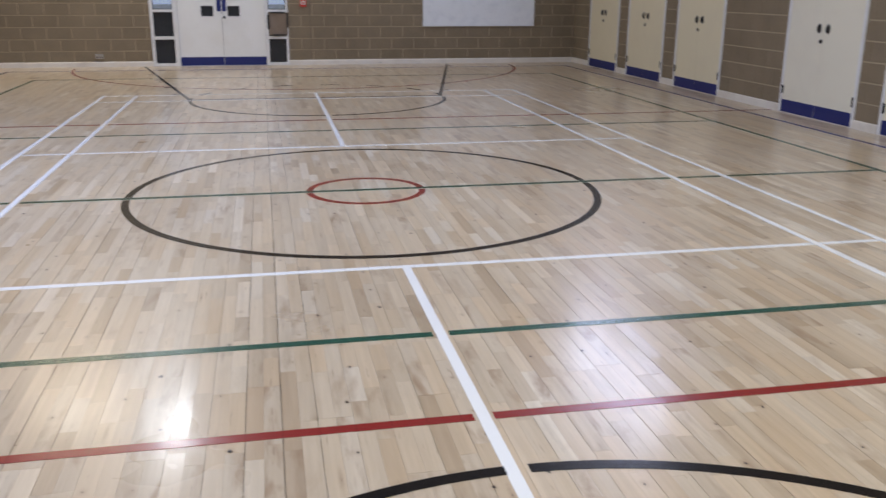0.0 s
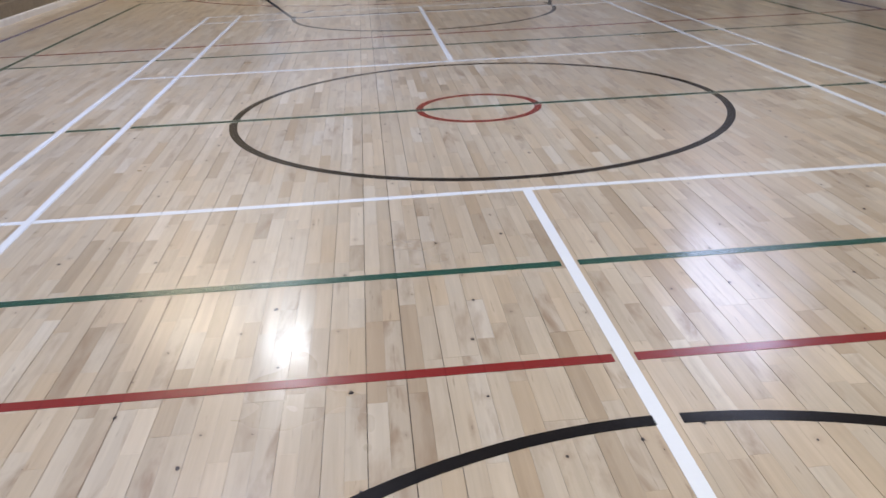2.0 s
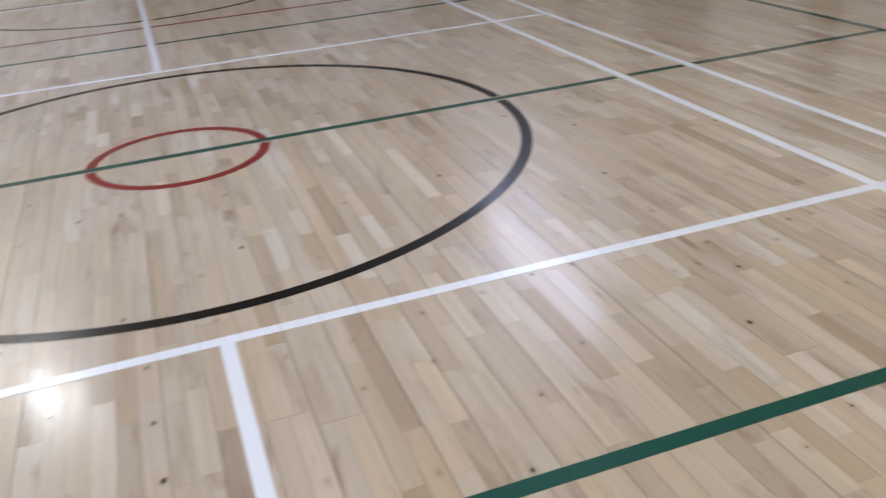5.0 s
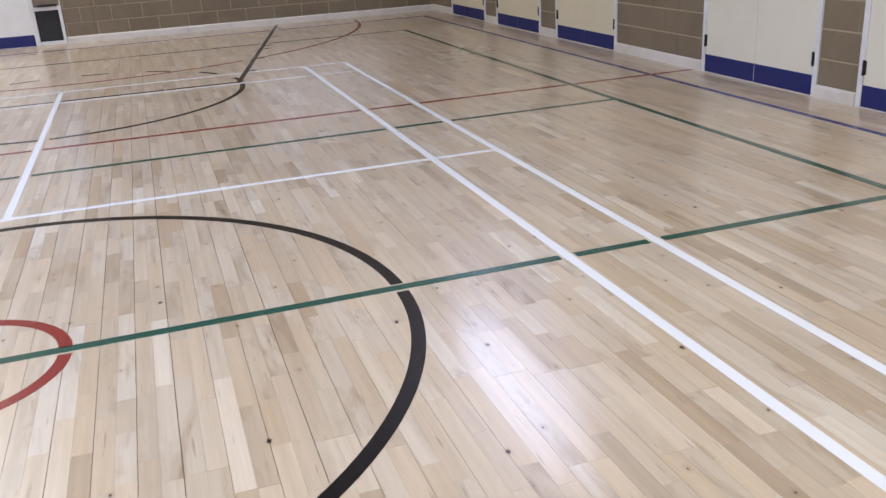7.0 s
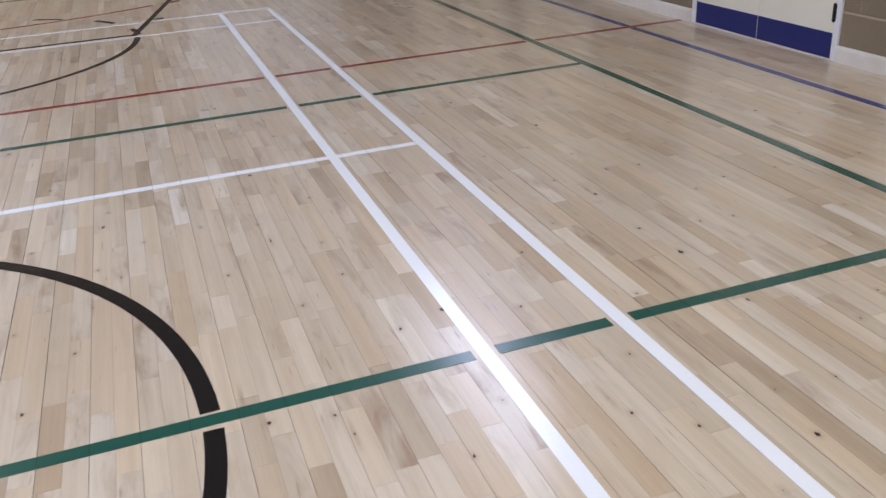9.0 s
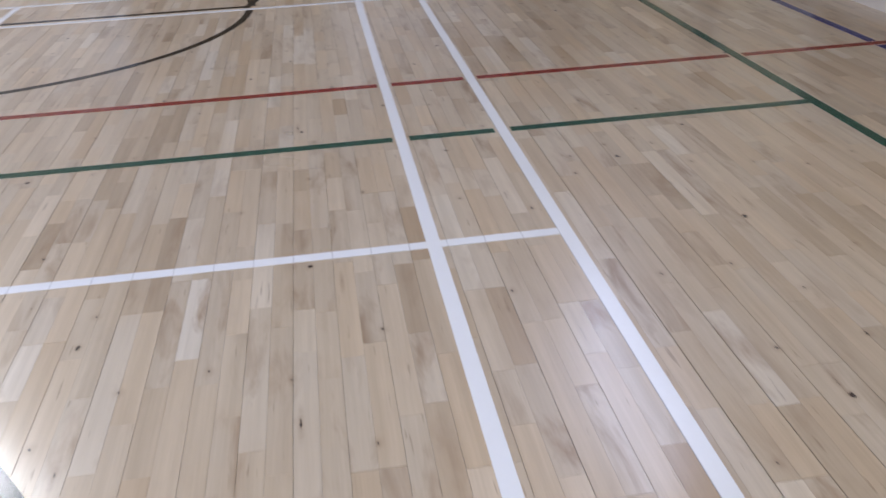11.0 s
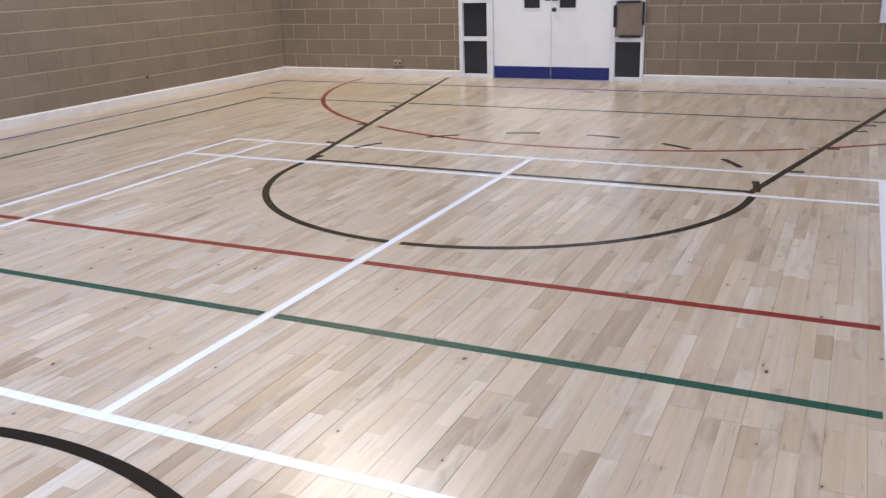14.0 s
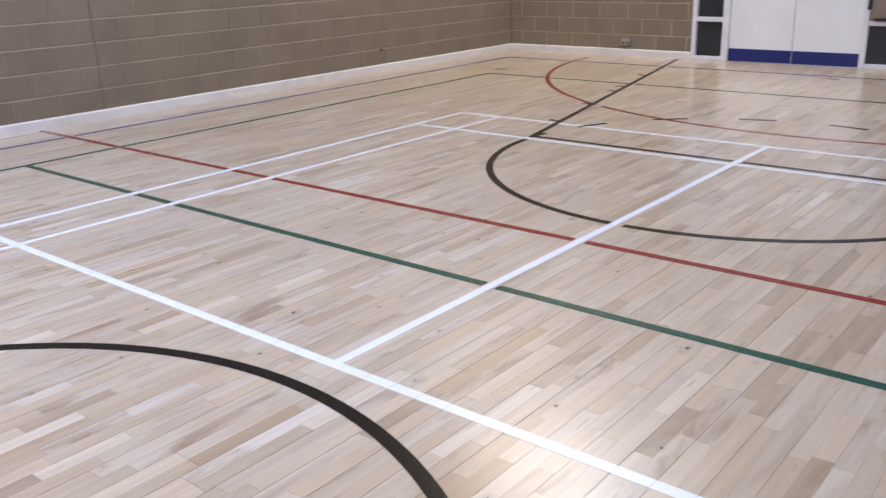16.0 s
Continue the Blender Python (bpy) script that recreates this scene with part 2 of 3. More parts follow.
def plain(name, color, rough=0.5, metal=0.0, wear_to=None, amount=0.3, scale=4.0, bumpy=0.05, bump_scale=90.0, coat=0.0):
    """Painted, plastic or metal surface with smudges at two scales."""
    m, n, links, bsdf = material(name)
    geo = n.new("ShaderNodeNewGeometry")
    big = node(n, "ShaderNodeTexNoise", Scale=scale, Detail=6.0, Roughness=0.65)
    fine = node(n, "ShaderNodeTexNoise", Scale=bump_scale, Detail=3.0)
    for k in (big, fine):
        links.new(geo.outputs["Position"], k.inputs["Vector"])
    r = ramp(n, [(0.45, (0, 0, 0)), (0.72, (1, 1, 1))])
    links.new(big.outputs[0], r.inputs[0])
    to = wear_to or tuple(v * 0.78 for v in color)
    c = mix(n, links, "MIX", math_node(n, links, "MULTIPLY", r.outputs[0], amount), color, to)
    links.new(c, bsdf.inputs["Base Color"])
    rr = n.new("ShaderNodeMapRange")
    rr.inputs["To Min"].default_value, rr.inputs["To Max"].default_value = rough * 0.85, min(1.0, rough * 1.2)
    links.new(big.outputs[0], rr.inputs["Value"])
    links.new(rr.outputs[0], bsdf.inputs["Roughness"])
    bsdf.inputs["Metallic"].default_value = metal
    bsdf.inputs["Coat Weight"].default_value = coat
    bump(n, links, fine.outputs[0], bumpy, 0.003, bsdf)
    return m


def clear_glass():
    m, n, links, bsdf = material("glass")
    bsdf.inputs["Base Color"].default_value = (0.93, 0.97, 0.98, 1)
    bsdf.inputs["Roughness"].default_value = 0.02
    bsdf.inputs["Transmission Weight"].default_value = 1.0
    bsdf.inputs["IOR"].default_value = 1.45
    return m


def glow(name, color, strength):
    m, n, links, bsdf = material(name)
    bsdf.inputs["Base Color"].default_value = (0.8, 0.8, 0.8, 1)
    bsdf.inputs["Emission Color"].default_value = (*color, 1)
    bsdf.inputs["Emission Strength"].default_value = strength
    m.cycles.emission_sampling = "NONE"
    return m


M_BEECH = beech()
M_SUB = plain("floor_underside", (0.06, 0.04, 0.028), 0.9)
M_WHITE = paint("white_line_paint", (0.85, 0.855, 0.835), (0.72, 0.70, 0.66), 0.26, 0.22)
M_GREEN = paint("green_line_paint", (0.012, 0.075, 0.050), (0.03, 0.095, 0.065), 0.26)
M_RED = paint("red_line_paint", (0.235, 0.019, 0.015), (0.23, 0.045, 0.04), 0.26)
M_BLACK = paint("black_line_paint", (0.009, 0.0075, 0.007), (0.026, 0.020, 0.017), 0.26)
M_BLACK.node_tree.nodes["Principled BSDF"].inputs["Specular IOR Level"].default_value = 0.16
M_BLUE = paint("blue_line_paint", (0.030, 0.042, 0.185), (0.06, 0.065, 0.17), 0.26)
M_BLOCK = blockwork("concrete_block", (0.226, 0.176, 0.112), (0.248, 0.196, 0.128), (0.07, 0.055, 0.04))
M_SEAL = plain("joint_sealant", (0.175, 0.138, 0.095), 0.8, amount=0.6, scale=12.0)
M_MORTAR = plain("mortar", (0.41, 0.34, 0.225), 0.9, amount=0.5, scale=9.0, bumpy=0.4)
M_SKIRT = plain("skirting_paint", (0.74, 0.70, 0.63), 0.45, wear_to=(0.50, 0.44, 0.37), amount=0.5, scale=2.5)
M_FRAME = plain("white_frame_paint", (0.74, 0.74, 0.73), 0.42, wear_to=(0.52, 0.50, 0.46), amount=0.35, scale=6.0)
M_DOOR = plain("white_door_paint", (0.80, 0.80, 0.77), 0.4, wear_to=(0.66, 0.63, 0.55), amount=0.35, scale=1.6)
M_CREAM = plain("cream_door_paint", (0.75, 0.68, 0.48), 0.42, wear_to=(0.66, 0.59, 0.43), amount=0.35, scale=1.8)
# the cream door paint again, with the daylight on it mixed into the colour
M_CREAM_LIT = plain("cream_door_paint_lit", (0.78, 0.745, 0.61), 0.42, wear_to=(0.67, 0.62, 0.51), amount=0.35, scale=1.8)
M_KICK = plain("blue_kick_plate", (0.006, 0.014, 0.125), 0.45, wear_to=(0.018, 0.028, 0.15), amount=0.3, scale=7.0)
M_DARK = plain("dark_panel", (0.022, 0.025, 0.03), 0.22, wear_to=(0.035, 0.038, 0.042), amount=0.4, scale=5.0)
M_STEEL = plain("black_ironmongery", (0.03, 0.03, 0.032), 0.38, 0.6)
M_CHROME = plain("satin_metal", (0.55, 0.54, 0.52), 0.3, 1.0)
M_BOARD = plain("whiteboard_surface", (0.80, 0.83, 0.86), 0.18, wear_to=(0.62, 0.66, 0.71), amount=0.6, scale=4.5, bumpy=0.01)
M_ALU = plain("board_trim", (0.62, 0.63, 0.64), 0.35, 0.5)
M_REDBOX = plain("red_plastic", (0.55, 0.03, 0.022), 0.35)
M_PLASTIC = plain("white_plastic", (0.72, 0.71, 0.68), 0.4)
M_CARD = plain("brown_card", (0.215, 0.165, 0.12), 0.8, wear_to=(0.19, 0.13, 0.095), amount=0.6, scale=8.0)
M_TAPE = plain("black_tape", (0.012, 0.012, 0.013), 0.4)
M_PLATE = plain("floor_plate_metal", (0.16, 0.12, 0.085), 0.45, 0.3)
M_CEIL = plain("ceiling_paint", (0.24, 0.22, 0.19), 0.8, amount=0.2)
M_PALE = plain("painted_wall", (0.26, 0.22, 0.17), 0.75, amount=0.25)
M_GLASS = clear_glass()
M_LAMP = glow("lamp_diffuser", (1.0, 0.97, 0.93), 2.0)
M_SKYLIGHT = glow("assumed_rooflight_dome", (0.75, 0.84, 1.0), 2.0)
M_GROUND = plain("outside_paving", (0.32, 0.31, 0.29), 0.9, amount=0.5)


# ---- mesh helpers ----
def mesh_of(name, verts, faces, mat):
    me = bpy.data.meshes.new(name)
    me.from_pydata(verts, [], faces)
    me.materials.append(mat)
    me.update()
    return me


def box_bm(bm, x0, x1, y0, y1, z0, z1, bevel=0.0):
    made = bmesh.ops.create_cube(bm, size=1.0, matrix=Matrix.Translation(((x0 + x1) / 2, (y0 + y1) / 2, (z0 + z1) / 2)) @ Matrix.Diagonal((x1 - x0, y1 - y0, z1 - z0, 1)))
    if bevel:
        edges = list({e for v in made["verts"] for e in v.link_edges})
        bmesh.ops.bevel(bm, geom=edges, offset=bevel, segments=2, affect="EDGES", profile=0.6)
    return bm


def boxes(*rows, bevel=0.0):
    bm = bmesh.new()
    for row in rows:
        box_bm(bm, *row, bevel=bevel)
    return bm


def part(name, bm, mat, parent=None, label=""):
    me = bpy.data.meshes.new(name)
    bm.to_mesh(me)
    bm.free()
    me.materials.append(mat)
    ob = new(name, me)
    if parent is not None:
        ob.parent = parent
    if label:
        ob["label"] = label
    return ob


def empty(name, at, label, category, group="", kind=""):
    ob = new(name)
    ob.location = at
    return tagged(ob, label, category, group, kind)


def rod(bm, a, b, r, sides=12):
    a, b = Vector(a), Vector(b)
    turn = (b - a).to_track_quat("Z", "Y").to_matrix().to_4x4()
    bmesh.ops.create_cone(bm, cap_ends=True, segments=sides, radius1=r, radius2=r, depth=(b - a).length, matrix=Matrix.Translation((a + b) / 2) @ turn)
    return bm


# ---- shell ----
T = 0.25
floor = part("floor", boxes((XL - T, XR + T, YN - T, YF + T, -0.2, -0.006)), M_SUB)
tagged(floor, "lacquered pale beech sports floor with painted court lines", "floor", kind="structure")
ceiling = part("ceiling", boxes((XL - T, XR + T, YN - T, YF + T, CEIL, CEIL + 0.2)), M_CEIL)
tagged(ceiling, "plain pale painted ceiling of the hall", "ceiling", kind="structure")


def wall_core(name, axis, face, out, lo, hi, openings, label, mat=None):
    """A wall along one axis, with openings (a, b, bottom, top); its face stands at face, its back further out."""
    bm = bmesh.new()
    f0, f1 = sorted((face, face + out * T))
    stops = sorted({lo, hi, *(v for o in openings for v in o[:2])})
    for a, b in zip(stops, stops[1:]):
        at = -0.006
        for z0, z1 in sorted(o[2:] for o in openings if o[0] <= a and b <= o[1]) + [(CEIL, CEIL)]:
            if z0 - at > 0.01:
                box_bm(bm, *((a, b, f0, f1) if axis == "x" else (f0, f1, a, b)), at, z0)
            at = z1
    w = part(name, bm, mat or M_MORTAR)
    return tagged(w, label, "wall", kind="structure")


FILL_WINDOWS = [(-10.6, -7.9), (-7.0, -4.3), (-3.4, -0.7)]     # high windows added in the left wall, out of view, to hold the cool fill
WZ0, WZ1 = JOINT0 + 14 * COURSE, JOINT0 + 20 * COURSE
WIN = [(a, b, WZ0, WZ1) for a, b in FILL_WINDOWS]
DOOR = [(DX0, DX1, 0.0, DTOP)]
CUP = [(a - 0.05, b + 0.05, 0.0, CUPTOP) for a, b in CUPS]
EZ0, EZ1 = JOINT0 + 23 * COURSE, JOINT0 + 29 * COURSE     # the high window in the right wall
EWIN = (6.25, 10.75, EZ0, EZ1)
REC = 0.004   # depth of the mortar behind the blocks
wall_far = wall_core("wall_north", "x", YF + REC, 1, XL - T, XR + T, DOOR, "brown concrete block wall with pale mortar joints and a double door")
wall_left = wall_core("wall_west", "y", XL - REC, -1, YN, YF, WIN, "long brown concrete block wall with pale mortar joints")
wall_right = wall_core("wall_east", "y", XR + REC, 1, YN, YF, CUP + [EWIN], "brown concrete block wall with built-in store cupboards")
wall_near = wall_core("wall_south", "x", YN, -1, XL - T, XR + T, [], "plain brown end wall of the hall", M_PALE)


def high_window(k, x, inward, a, b, z0, z1):
    """A window in a side wall, out of view; inward is the sign of x towards the hall."""
    w = empty(f"window_{k}", (x - inward * 0.1, (a + b) / 2, z0), "high white-framed window assumed in the block wall, out of view", "window", kind="structure")
    h, d = z1 - z0, (b - a) / 2

    def box(x0, x1, *rest, bevel=0.0):
        x0, x1 = sorted((inward * x0, inward * x1))
        return boxes((x0, x1, *rest), bevel=bevel)
    for row in ((-0.05, 0.02, -d, -d + 0.06, 0, h), (-0.05, 0.02, d - 0.06, d, 0, h), (-0.05, 0.02, -d + 0.06, d - 0.06, 0, 0.06),
                (-0.05, 0.02, -d + 0.06, d - 0.06, h - 0.06, h), (-0.05, 0.02, -0.03, 0.03, 0.06, h - 0.06)):
        part("window_frame", box(*row, bevel=0.004), M_FRAME, w)
    for y0, y1 in ((-d + 0.06, -0.03), (0.03, d - 0.06)):
        g = part("pane", box(-0.018, -0.012, y0, y1, 0.06, h - 0.06), M_GLASS, w)
        g.visible_shadow = False
    part("window_sill", box(0.021, 0.14, -d, d, -0.02, 0.012, bevel=0.004), M_FRAME, w)


for k, (a, b) in enumerate(FILL_WINDOWS):
    high_window(k + 1, XL, 1, a, b, WZ0, WZ1)
high_window(4, XR, -1, *EWIN)

# ---- the double door in the far wall ----
def door_set():
    y = YF
    d = empty("door_1", ((DX0 + DX1) / 2, y, 0), "white double door with blue kick plates and glazed side panels", "door", kind="structure")
    ox = (DX0 + DX1) / 2

    def at(bm):
        bmesh.ops.translate(bm, verts=bm.verts, vec=(-ox, -y, 0))
        return bm
    LX0, LX1, RX0, RX1 = DX0, -2.39, -0.648, DX1     # side panels, outer edges
    frame_rows = [(LX0, LX0 + 0.06, y - 0.02, y + 0.10, 0, DTOP), (LX1 - 0.045, LX1 + 0.045, y - 0.02, y + 0.10, 0, DTOP),
                  (RX0 - 0.025, RX0 + 0.04, y - 0.02, y + 0.10, 0, DTOP), (RX1 - 0.045, RX1, y - 0.02, y + 0.10, 0, DTOP),
                  (LX0 + 0.06, RX1 - 0.045, y - 0.02, y + 0.10, DTOP - 0.07, DTOP)]
    for row in frame_rows:
        part("door_frame", at(boxes(row, bevel=0.006)), M_FRAME, d)
    for a, b in ((LX0 + 0.06, LX1 - 0.045), (RX0 + 0.04, RX1 - 0.045)):
        for z0, z1 in ((0.0, 0.055), (0.515, 0.575), (1.035, 1.085), (1.60, 1.66)):
            part("rail", at(boxes((a, b, y - 0.014, y + 0.09, z0, z1), bevel=0.005)), M_FRAME, d)
        for z0, z1 in ((0.055, 0.515), (0.575, 1.035)):
            part("panel", at(boxes((a, b, y + 0.035, y + 0.05, z0, z1))), M_DARK, d, "dark infill panel")
        for z0, z1 in ((1.085, 1.60), (1.66, DTOP - 0.07)):
            g = part("pane", at(boxes((a, b, y + 0.04, y + 0.046, z0, z1))), M_GLASS, d, "clear glass pane")
            g.visible_shadow = False
            part("bead", at(boxes((a, a + 0.012, y + 0.02, y + 0.039, z0, z1), (b - 0.012, b, y + 0.02, y + 0.039, z0, z1),
                                  (a + 0.012, b - 0.012, y + 0.02, y + 0.039, z0, z0 + 0.012))), M_DARK, d)
    mid = -1.502
    holes = {0: (-1.895, -1.665), 1: (-1.388, -1.158)}
    for leaf, (a, b) in enumerate(((LX1 + 0.048, mid - 0.0035), (mid + 0.0035, RX0 - 0.028))):
        hx0, hx1 = holes[leaf]
        rows = [(a, hx0, y + 0.02, y + 0.065, 0.012, DTOP - 0.075), (hx1, b, y + 0.02, y + 0.065, 0.012, DTOP - 0.075)]
        for z0, z1 in ((0.012, 0.955), (1.15, 1.29), (1.485, DTOP - 0.075)):
            rows.append((hx0, hx1, y + 0.02, y + 0.065, z0, z1))
        lf = part("leaf", at(boxes(*rows)), M_DOOR, d)
        kick = part("kick_plate", at(boxes((a + 0.003, b - 0.001, y + 0.014, y + 0.0205, 0.008, 0.172), bevel=0.002)), M_KICK, lf, "dark blue kick plate")
        for z0, z1, clear in ((0.955, 1.15, False), (1.29, 1.485, leaf == 1)):
            p = part("vision_panel", at(boxes((hx0, hx1, y + 0.038, y + 0.046, z0, z1))), M_GLASS if clear else M_DARK, lf, "small clear vision pane" if clear else "small dark vision panel")
            p.visible_shadow = not clear
            w = 0.022
            part("trim", at(boxes((hx0 - w, hx1 + w, y + 0.012, y + 0.022, z0 - w, z0), (hx0 - w, hx1 + w, y + 0.012, y + 0.022, z1, z1 + w),
                                  (hx0 - w, hx0, y + 0.012, y + 0.022, z0, z1), (hx1, hx1 + w, y + 0.012, y + 0.022, z0, z1))), M_FRAME, lf)
        px = mid - 0.09 if leaf == 0 else mid + 0.012
        part("push_plate", at(boxes((px, px + 0.078, y + 0.012, y + 0.0205, 1.05, 1.40), bevel=0.002)), M_KICK, lf, "dark blue finger plate")
    bm = bmesh.new()
    bmesh.ops.create_uvsphere(bm, u_segments=14, v_segments=8, radius=0.026, matrix=Matrix.Translation((mid + 0.045, y - 0.028, 0.935)))
    rod(bm, (mid + 0.045, y + 0.02, 0.935), (mid + 0.045, y - 0.02, 0.935), 0.011)
    rod(bm, (mid + 0.045, y + 0.021, 0.935), (mid + 0.045, y + 0.012, 0.935), 0.028, 16)
    part("knob", at(bm), M_STEEL, d, "dark round door knob")
    # black strip added behind the leaves, so that their gap looks shaded
    part("gap_shade", at(boxes((mid - 0.03, mid + 0.03, y + 0.066, y + 0.08, 0.012, DTOP - 0.075))), M_TAPE, d, "black strip behind the leaves as the shade in their gap")
    bm = boxes((mid - 0.012, mid + 0.012, y + 0.004, y + 0.013, 0.075, 0.095), bevel=0.002)
    part("latch", at(bm), M_CHROME, d)
    part("threshold", at(boxes((LX1 + 0.045, RX0 - 0.025, y - 0.01, y + 0.11, -0.004, 0.006), bevel=0.002)), M_CHROME, d)


door_set()


# ---- built-in cupboards along the right wall ----
def cupboard(paint_of_doors, tint):
    """At its base's middle; the doors face -x."""
    w = CUPS[0][1] - CUPS[0][0]
    c = empty("cupboard", (0, 0, 0), f"{tint} double-door wall cupboard with dark blue kick plates", "cupboard", "store cupboards")
    part("carcass", boxes((0.06, 0.62, -w / 2 - 0.045, w / 2 + 0.045, 0.0, 0.02), (0.60, 0.62, -w / 2 - 0.045, w / 2 + 0.045, 0.02, CUPTOP),
                          (0.06, 0.60, -w / 2 - 0.045, -w / 2 - 0.03, 0.02, CUPTOP), (0.06, 0.60, w / 2 + 0.03, w / 2 + 0.045, 0.02, CUPTOP),
                          (0.06, 0.60, -w / 2 - 0.03, w / 2 + 0.03, CUPTOP - 0.02, CUPTOP)), M_DARK, c)
    for s in (-1, 1):
        a, b = sorted((s * w / 2, s * (w / 2 + 0.048)))
        part("jamb", boxes((-0.012, 0.09, a, b, 0, CUPTOP - 0.002), bevel=0.004), M_FRAME, c)
    part("head", boxes((-0.012, 0.09, -w / 2, w / 2, CUPTOP - 0.05, CUPTOP - 0.002), bevel=0.004), M_FRAME, c)
    for s in (-1, 1):
        a, b = sorted((s * 0.002, s * (w / 2 - 0.003)))
        leaf = part("door", boxes((-0.004, 0.035, a, b, 0.012, CUPTOP - 0.054), bevel=0.003), paint_of_doors, c)
        part("kick_plate", boxes((-0.0085, -0.0035, a + 0.003, b - 0.003, 0.010, 0.165), bevel=0.0015), M_KICK, leaf, "dark blue kick plate")
        for hz in (1.07, 1.57):
            hy = s * 0.085
            bm = bmesh.new()
            bmesh.ops.create_cone(bm, cap_ends=True, segments=20, radius1=0.048, radius2=0.040, depth=0.014,
                                  matrix=Matrix.Translation((-0.010, hy, hz)) @ pose(0, 0, 0, 0, -90, 0) @ Matrix.Diagonal((1.25, 0.72, 1, 1)))
            rod(bm, (-0.017, hy, hz - 0.04), (-0.034, hy, hz - 0.02), 0.007, 8)
            rod(bm, (-0.034, hy, hz - 0.02), (-0.034, hy, hz + 0.02), 0.007, 8)
            rod(bm, (-0.034, hy, hz + 0.02), (-0.017, hy, hz + 0.04), 0.007, 8)
            part("handle", bm, M_STEEL, leaf, "black oval pull handle")
        for hz in (0.24, 1.48):
            bm = boxes((-0.014, 0.004, s * (w / 2 - 0.004) - 0.016, s * (w / 2 - 0.004) + 0.016, hz, hz + 0.10), bevel=0.002)
            rod(bm, (-0.015, s * (w / 2 - 0.002), hz - 0.006), (-0.015, s * (w / 2 - 0.002), hz + 0.106), 0.008, 8)
            part("hinge", bm, M_STEEL, leaf, "dark butt hinge")
    bm = bmesh.new()
    rod(bm, (-0.003, 0.03, 0.92), (-0.014, 0.03, 0.92), 0.026, 16)
    rod(bm, (-0.013, 0.03, 0.92), (-0.018, 0.03, 0.92), 0.012, 12)
    part("lock", bm, M_STEEL, c, "round dark cylinder lock")
    part("threshold", boxes((-0.006, 0.06, -w / 2, w / 2, -0.003, 0.008)), M_SKIRT, c)
    return c


# the last two cupboards carry their daylight as a paler cream
for doors, tint, places in ((M_CREAM, "cream", CUPS[:3]), (M_CREAM_LIT, "daylit cream", CUPS[3:])):
    made = cupboard(doors, tint)
    made.location = (XR, sum(places[0]) / 2, 0)
    for a, b in places[1:]:
        copy_thing(made, pose(XR, (a + b) / 2, 0))


# ---- skirting ----
def skirting(name, axis, face, inward, a, b):
    """A moulded board with a rounded top, along one axis from a to b."""
    profile = [(0.0, 0.0), (0.021, 0.0), (0.021, 0.078), (0.019, 0.088), (0.014, 0.096), (0.006, 0.1), (0.0, 0.1)]
    verts, faces = [], []
    n = len(profile)
    for s in (a, b):
        for d, z in profile:
            verts.append((s, face + inward * d, z) if axis == "x" else (face + inward * d, s, z))
    for i in range(n):
        j = (i + 1) % n
        faces.append((i, j, n + j, n + i))
    faces += [tuple(range(n)), tuple(range(2 * n - 1, n - 1, -1))]
    ob = new(name, mesh_of(name, verts, faces, M_SKIRT))
    bm = bmesh.new()
    bm.from_mesh(ob.data)
    bmesh.ops.recalc_face_normals(bm, faces=bm.faces)
    bm.to_mesh(ob.data)
    bm.free()
    return tagged(ob, "white painted skirting board, scuffed along its foot", "skirting", kind="structure")


skirting("baseboard", "x", YF, -1, XL + 0.021, DX0 - 0.002)
skirting("baseboard", "x", YF, -1, DX1 + 0.002, XR - 0.021)
skirting("baseboard", "y", XL, 1, YN, YF)
edges = [YF] + [v for a, b in CUPS for v in (b + 0.05, a - 0.05)] + [YN]
for hi, lo in zip(edges[0::2], edges[1::2]):
    if hi - lo > 0.02:
        skirting("baseboard", "y", XR, -1, lo, hi)


# ---- small fittings on the far wall ----
def whiteboard():
    x0, x1, z0, z1 = 2.51, 4.895, 0.75, 1.98
    w = empty("whiteboard", ((x0 + x1) / 2, YF, z0), "large wall-mounted whiteboard with faint wiped marks", "whiteboard")
    ox = (x0 + x1) / 2

    def at(bm):
        bmesh.ops.translate(bm, verts=bm.verts, vec=(-ox, -YF, -z0))
        return bm
    part("panel", at(boxes((x0 + 0.012, x1 - 0.012, YF - 0.018, YF, z0 + 0.012, z1 - 0.012))), M_BOARD, w)
    for row in ((x0, x1, YF - 0.024, YF, z0, z0 + 0.012), (x0, x1, YF - 0.024, YF, z1 - 0.012, z1),
                (x0, x0 + 0.012, YF - 0.024, YF, z0 + 0.012, z1 - 0.012), (x1 - 0.012, x1, YF - 0.024, YF, z0 + 0.012, z1 - 0.012)):
        part("trim", at(boxes(row, bevel=0.002)), M_ALU, w)


